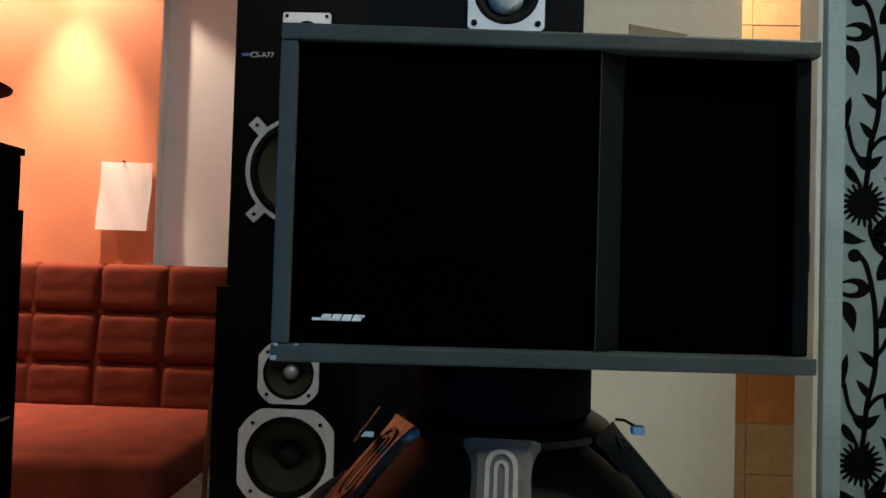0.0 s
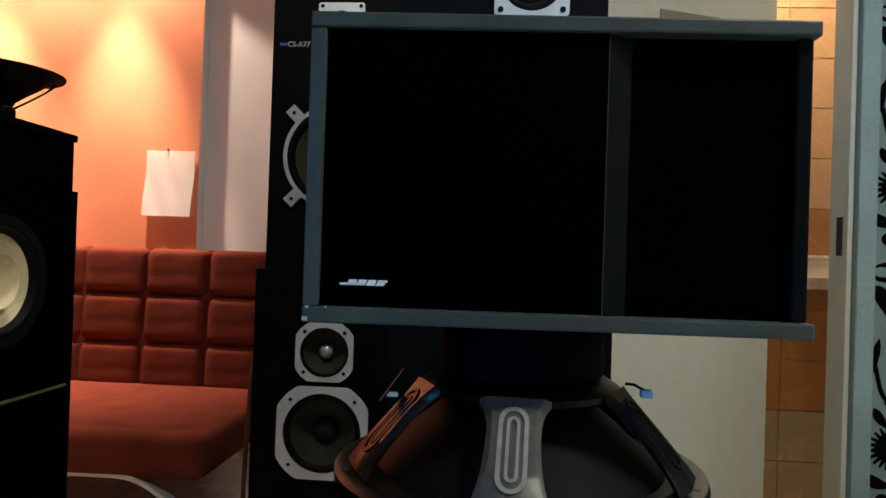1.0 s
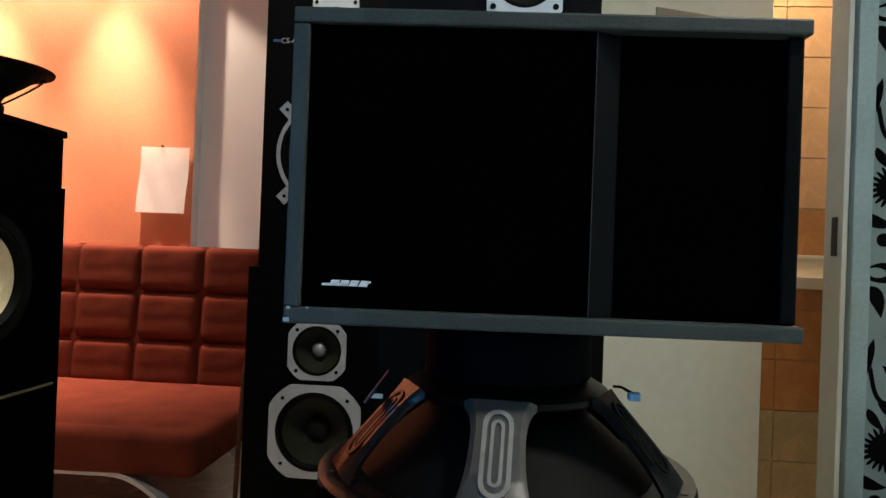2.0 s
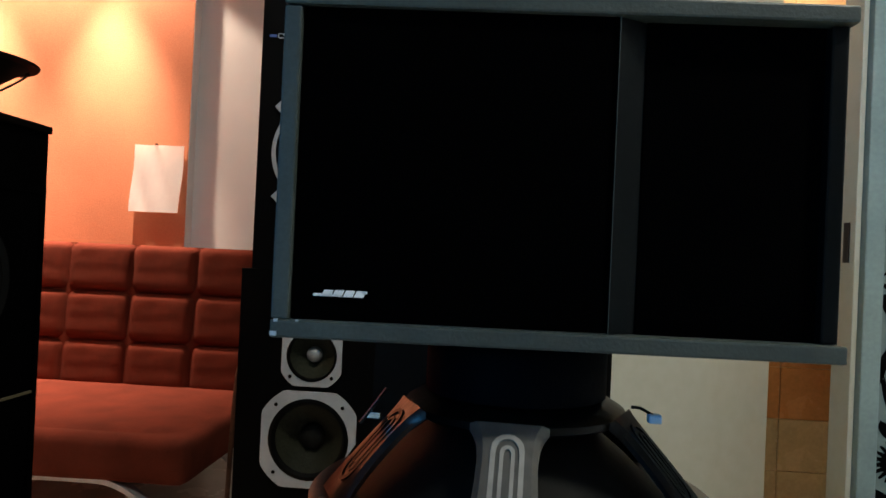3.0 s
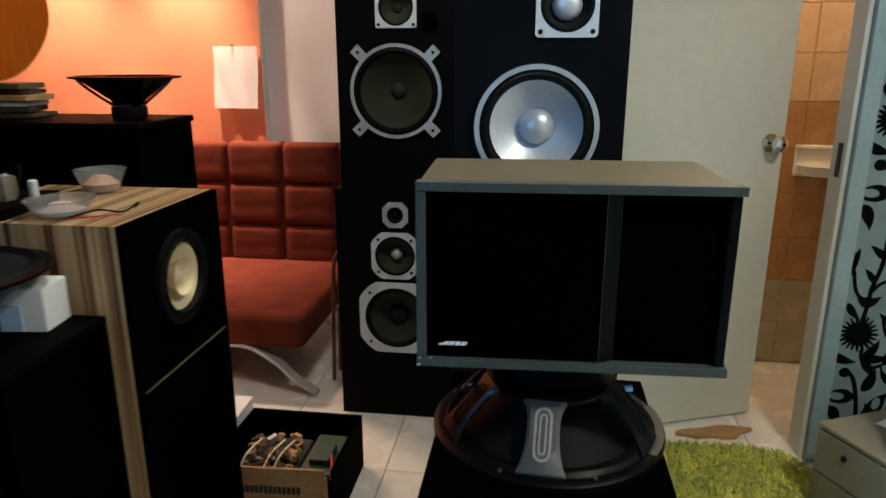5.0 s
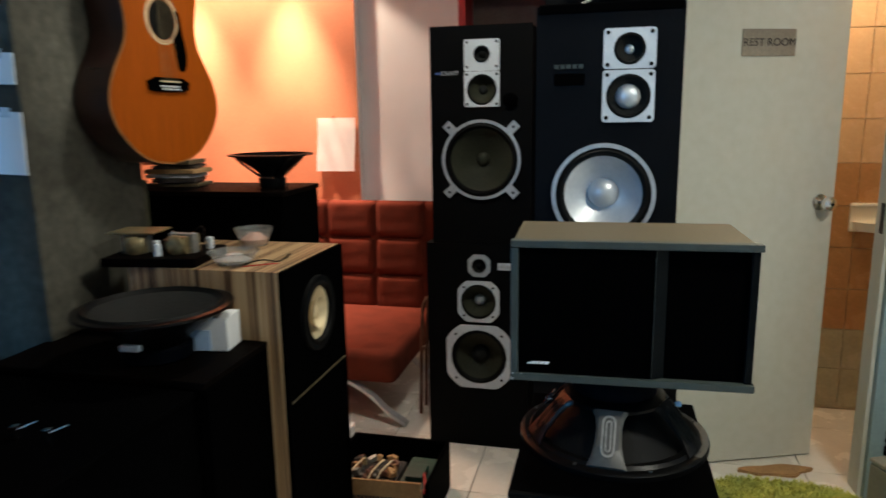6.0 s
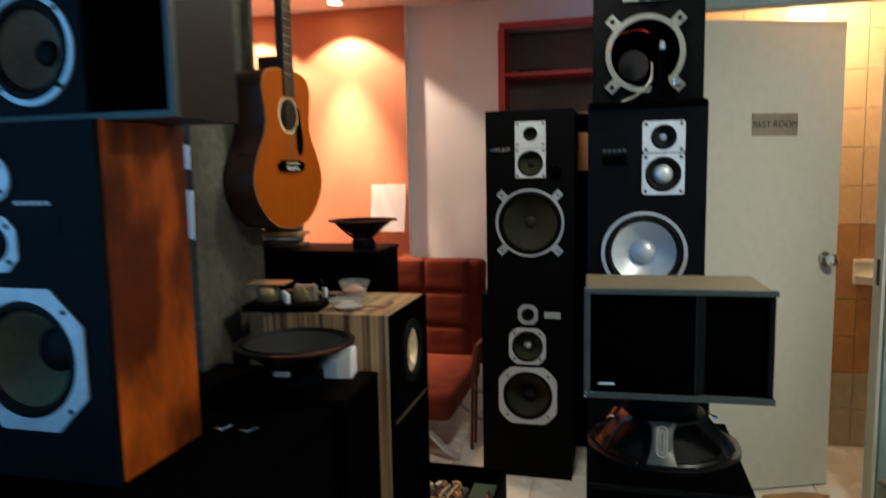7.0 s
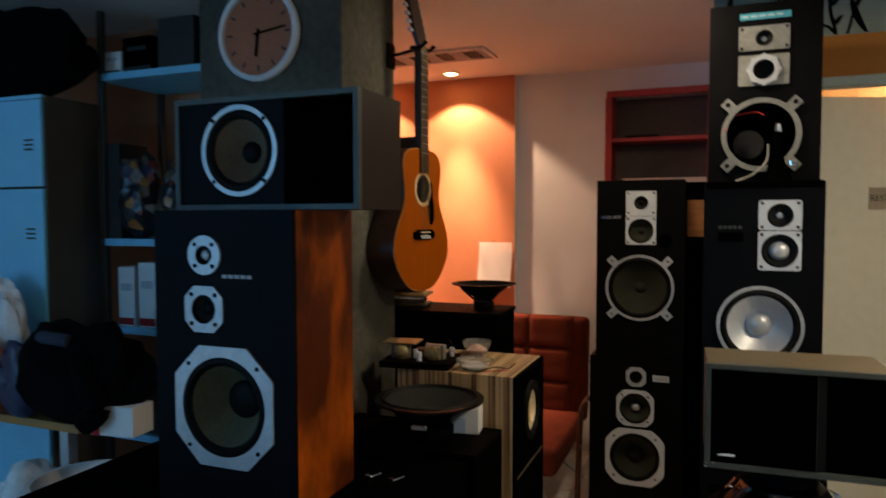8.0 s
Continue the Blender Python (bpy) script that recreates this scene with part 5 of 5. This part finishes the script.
for k in range(6):
    for sx in (-1, 1):
        part("tuner", lathe([(0, 0), (0.004, 0), (0.004, 0.012), (0.008, 0.014), (0.008, 0.024), (0, 0.026)], Matrix.Translation((sx * 0.035, 0.006, 0.055 + 0.031 * k)) @ pose(0, 0, 0, 0, 90 * sx, 0), 10), "alu", hd)
hg = thing("guitar_hanger", pose(-1.30, 0.99, 2.075), "black forked guitar hanger screwed to the pillar", "hanger")
part("wall_plate", box(0.0005, 0.012, -0.03, 0.03, -0.045, 0.045, 0.006), "rubber", hg)
part("rod", tube([(0.01, 0, 0), (0.10, 0, 0.015)], 0.006), "rubber", hg)
for sy in (-1, 1):
    part("fork", tube(curve([(0.10, 0, 0.015), (0.105, 0.034 * sy, 0.014), (0.14, 0.036 * sy, 0.014), (0.165, 0.036 * sy, 0.03)], 5), 0.007), "rubber", hg, smooth=True)

# ---- pillar: clock and notes ----
ck = thing("wall_clock", pose(-1.608, 0.644, 2.100), "round wall clock with amber face and pale rim", "clock")
part("case", lathe([(0, 0.0), (0.150, 0.0), (0.158, 0.006), (0.158, 0.022), (0.150, 0.03), (0.140, 0.026), (0.138, 0.014)], FRONT, 56), "clockrim", ck, smooth=True)
part("face", prism(ring(0.139, n=56), 0.012, 0.014, FRONT), "clockface", ck)
for k in range(12):
    a = radians(30 * k)
    b = box(-0.0035, 0.0035, -0.0155, -0.0145, 0.105, 0.125)
    b.transform(pose(0, 0, 0, 0, 30 * k, 0))
    part("hour_bar", b, "signink", ck)
for ang_h, ln, w_ in ((187, 0.075, 0.005), (82, 0.11, 0.0035)):
    b = box(-w_, w_, -0.0185, -0.0165, -0.015, ln)
    b.transform(pose(0, 0, 0, 0, ang_h, 0))
    part("clock_hand", b, "black", ck)
for x, zz, w_, h_ in ((-1.348, 1.452, 0.088, 0.068), (-1.345, 1.288, 0.086, 0.14)):
    o = thing("taped_note", pose(x, 0.6445, zz, 0, 2, 0), "small white note taped to the pillar", "paper", "pillar notes")
    part("sheet", box(-w_ / 2, w_ / 2, -0.003, -0.0005, -h_ / 2, h_ / 2), "sheet", o)
    part("tape", box(-0.015, 0.015, -0.0045, -0.003, h_ / 2 - 0.012, h_ / 2 + 0.01), "plastic", o)

# ---- office corner ----
lk = thing("steel_locker", pose(-2.59, 0.60, 0), "tall pale blue steel locker with three doors", "locker")
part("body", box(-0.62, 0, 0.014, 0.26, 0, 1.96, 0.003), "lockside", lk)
for z0, z1 in ((0.05, 0.98), (0.99, 1.60), (1.61, 1.945)):
    dd = part("door", box(-0.61, -0.006, 0, 0.0135, z0, z1, 0.003), "locker", lk)
    for k in range(3):
        part("vent_slot", box(-0.10, -0.05, -0.001, 0.001, z1 - 0.16 - 0.018 * k, z1 - 0.152 - 0.018 * k), "lockside", dd)
part("top_rim", box(-0.62, 0, -0.004, 0.0135, 1.947, 1.962, 0.002), "locker", lk)
sf = thing("storage_shelf", pose(-2.10, 0.87, 0), "grey metal storage shelf full of small goods", "shelf")
for x in (-0.50, 0.20):
    for y in (0.0, 0.33):
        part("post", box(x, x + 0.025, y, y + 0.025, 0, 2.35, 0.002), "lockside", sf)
for zz in (0.55, 1.0, 1.37, 2.06):
    part("shelf", box(-0.50, 0.225, 0.0, 0.355, zz, zz + 0.03, 0.002), "locker", sf)
for x, zz, w_, h_, mt, lab in (
        (-2.54, 2.09, 0.10, 0.09, "box", "small white carton on the top shelf"), (-2.40, 2.09, 0.16, 0.14, "black", "black carton on the metal shelf"), (-2.20, 2.09, 0.18, 0.20, "dark", "brown carton on the metal shelf"), (-2.0, 2.09, 0.16, 0.24, "black", "black carton on the metal shelf"),
        (-2.545, 1.40, 0.07, 0.40, "dark", "narrow dark box on the metal shelf"), (-2.08, 1.40, 0.15, 0.22, "navy", "navy blue carton on the metal shelf"), (-1.93, 1.40, 0.10, 0.28, "card", "brown carton on the metal shelf"),
        (-2.49, 1.03, 0.085, 0.25, "box", "tall white carton with red base"), (-2.375, 1.03, 0.09, 0.27, "box", "tall white carton with red base"), (-2.25, 1.03, 0.10, 0.26, "card", "brown carton on the metal shelf"), (-2.05, 1.03, 0.16, 0.22, "black", "black carton on the metal shelf"),
        (-2.40, 0.58, 0.25, 0.2, "dark", "brown carton on the lower shelf"), (-2.08, 0.58, 0.22, 0.24, "black", "black carton on the lower shelf")):
    o = thing("carton", pose(x, 0.96, zz + 0.0005, 0, 0, 3 * math.sin(37 * x)), lab, "box", "shelf goods")
    part("carton_body", box(-w_ / 2, w_ / 2, -0.07, 0.09, 0, h_, 0.003), mt, o)
    part("carton_label", box(-w_ / 2 + 0.004, w_ / 2 - 0.004, -0.0725, -0.0705, 0.006, h_ * 0.14), "redcloth" if "red" in lab else "dark", o)
    part("print_bar", box(-w_ / 3, w_ / 3, -0.0725, -0.0705, h_ * 0.6, h_ * 0.72), "bar" if mt == "box" else "dark", o)


def bag(name, x, y, z, r, h, material, label, seed, sy=1.0):
    """A crumpled bag: a lumpy closed form."""
    o = thing(name, pose(x, y, z), label, "bag")
    bm = bmesh.new()
    bmesh.ops.create_icosphere(bm, subdivisions=4, radius=1)
    for v in bm.verts:
        q = v.co.copy()
        k = 1 + 0.28 * noise.noise(q * 1.5 + Vector((seed, 0, 0))) + 0.07 * noise.noise(q * 4 + Vector((0, seed, 0))) + 0.025 * noise.noise(q * 11)
        v.co = Vector((q.x * r * k, q.y * r * sy * k, max(0.0, (q.z * 0.5 + 0.5) * h * k)))
    part("folds", bm, material, o, smooth=True)
    return o


bag("plastic_bag", -2.45, 0.95, 1.4005, 0.10, 0.33, "jumble", "clear plastic bag of colourful parts on shelf", 3, 0.9)
bag("plastic_bag", -2.26, 0.96, 1.4005, 0.085, 0.30, "jumble", "crinkled dark and orange bag on the metal shelf", 8, 0.9)
kb2 = bag("black_bag", -2.95, 0.74, 1.9625, 0.44, 0.40, "blackcloth", "black cloth bag lying on the locker", 9, 0.35)
dk = thing("desk", pose(-2.55, 0.45, 0), "wooden office desk with an orange edge", "desk")
part("top", box(-0.75, 0.35, -0.05, 0.14, 0.745, 0.775, 0.004), "desk", dk)
for x in (-0.70, 0.22):
    part("leg", box(x, x + 0.04, -0.02, 0.02, 0, 0.7445, 0.003), "alu", dk)
jk = bag("jacket", -2.22, 0.42, 0.7755, 0.30, 0.34, "blackcloth", "black jacket heaped on the desk", 5, 0.35)
bag("plastic_bag", -2.72, 0.48, 0.7755, 0.17, 0.50, "plastic", "cloudy white plastic bag on the desk", 14, 0.4)
bag("blue_bag", -2.47, 0.40, 0.7755, 0.10, 0.28, "blueplastic", "shiny dark blue bag beside the jacket", 2, 0.7)
bag("orange_bag", -2.60, 0.38, 0.7755, 0.08, 0.26, "orangecloth", "orange cloth bag on the desk", 21, 0.7)
bag("plastic_bag", -2.45, 0.38, 0.0005, 0.17, 0.58, "plastic", "crumpled clear bag under the desk", 33, 0.8)
part("sleeve", tube(curve([(0.10, -0.07, 0.24), (0.16, -0.10, 0.17), (0.20, -0.10, 0.09), (0.15, -0.11, 0.045)], 6), 0.038, seg=12), "blackcloth", jk, smooth=True)
part("collar", tube(curve([(-0.12, -0.04, 0.30), (-0.05, -0.08, 0.31), (0.03, -0.06, 0.30)], 6), 0.022, seg=10), "navy", jk, "dark navy collar", smooth=True)
part("carry_strap", tube(curve([(-0.08, -0.06, 0.28), (-0.02, -0.08, 0.34), (0.05, -0.08, 0.34), (0.10, -0.06, 0.27)], 6), 0.010, seg=8), "blackcloth", kb2, smooth=True)
sy = thing("foam_block", pose(-2.02, 0.40, 0.7755, 0, 0, 6), "white foam packing block on the desk", "foam block")
part("block", box(-0.10, 0.10, -0.05, 0.05, 0, 0.10, 0.004), "box", sy)
part("wrap", box(-0.06, -0.03, -0.052, 0.052, 0.0, 0.102), "redcloth", sy)
bb = thing("waste_bin", pose(-2.12, 0.36, 0), "white plastic waste bin under the desk", "bin")
part("shell", lathe([(0, 0.002), (0.13, 0.002), (0.17, 0.60), (0.175, 0.60), (0.178, 0.62), (0.165, 0.62), (0.125, 0.01), (0, 0.01)], seg=36), "box", bb, smooth=True)

# ---- pieces: restroom tiles and floor tiles ----
tm = {}
for nm in ("btile", "ltile", "gtile"):
    b = box(-0.0902, 0.0902, -0.006, 0.0, -0.0902, 0.0902, 0.0015, seg=1)
    me = bpy.data.meshes.new("wall_tile")
    b.to_mesh(me)
    b.free()
    me.materials.append(M[nm])
    tm[nm] = me
bw = bpy.data.objects["bath_wall_back"]
for i in range(-1, 7):
    for j in range(13):
        zz = 0.1037 + 0.1828 * j
        if zz > 2.25:
            continue
        o = new("wall_tile", tm["gtile" if j < 2 else "btile" if j < 6 else "ltile"])
        o.parent = bw
        o.location = (1.0966 + 0.1828 * (i - 5), 2.579, zz)
b = box(-0.1985, 0.1985, -0.1985, 0.1985, -0.012, 0.0, 0.0015, seg=1)
me = bpy.data.meshes.new("floor_tile")
b.to_mesh(me)
b.free()
me.materials.append(M["tile"])
for i in range(-8, 7):
    for j in range(-13, 6):
        x, y = -0.68 + 0.4 * i + 0.4, 1.36 + 0.4 * j
        if -3.7 < x < 2.2 and -3.6 < y < 3.5:
            o = new("floor_tile", me)
            o.parent = floor
            o.location = (x, y, 0.0)
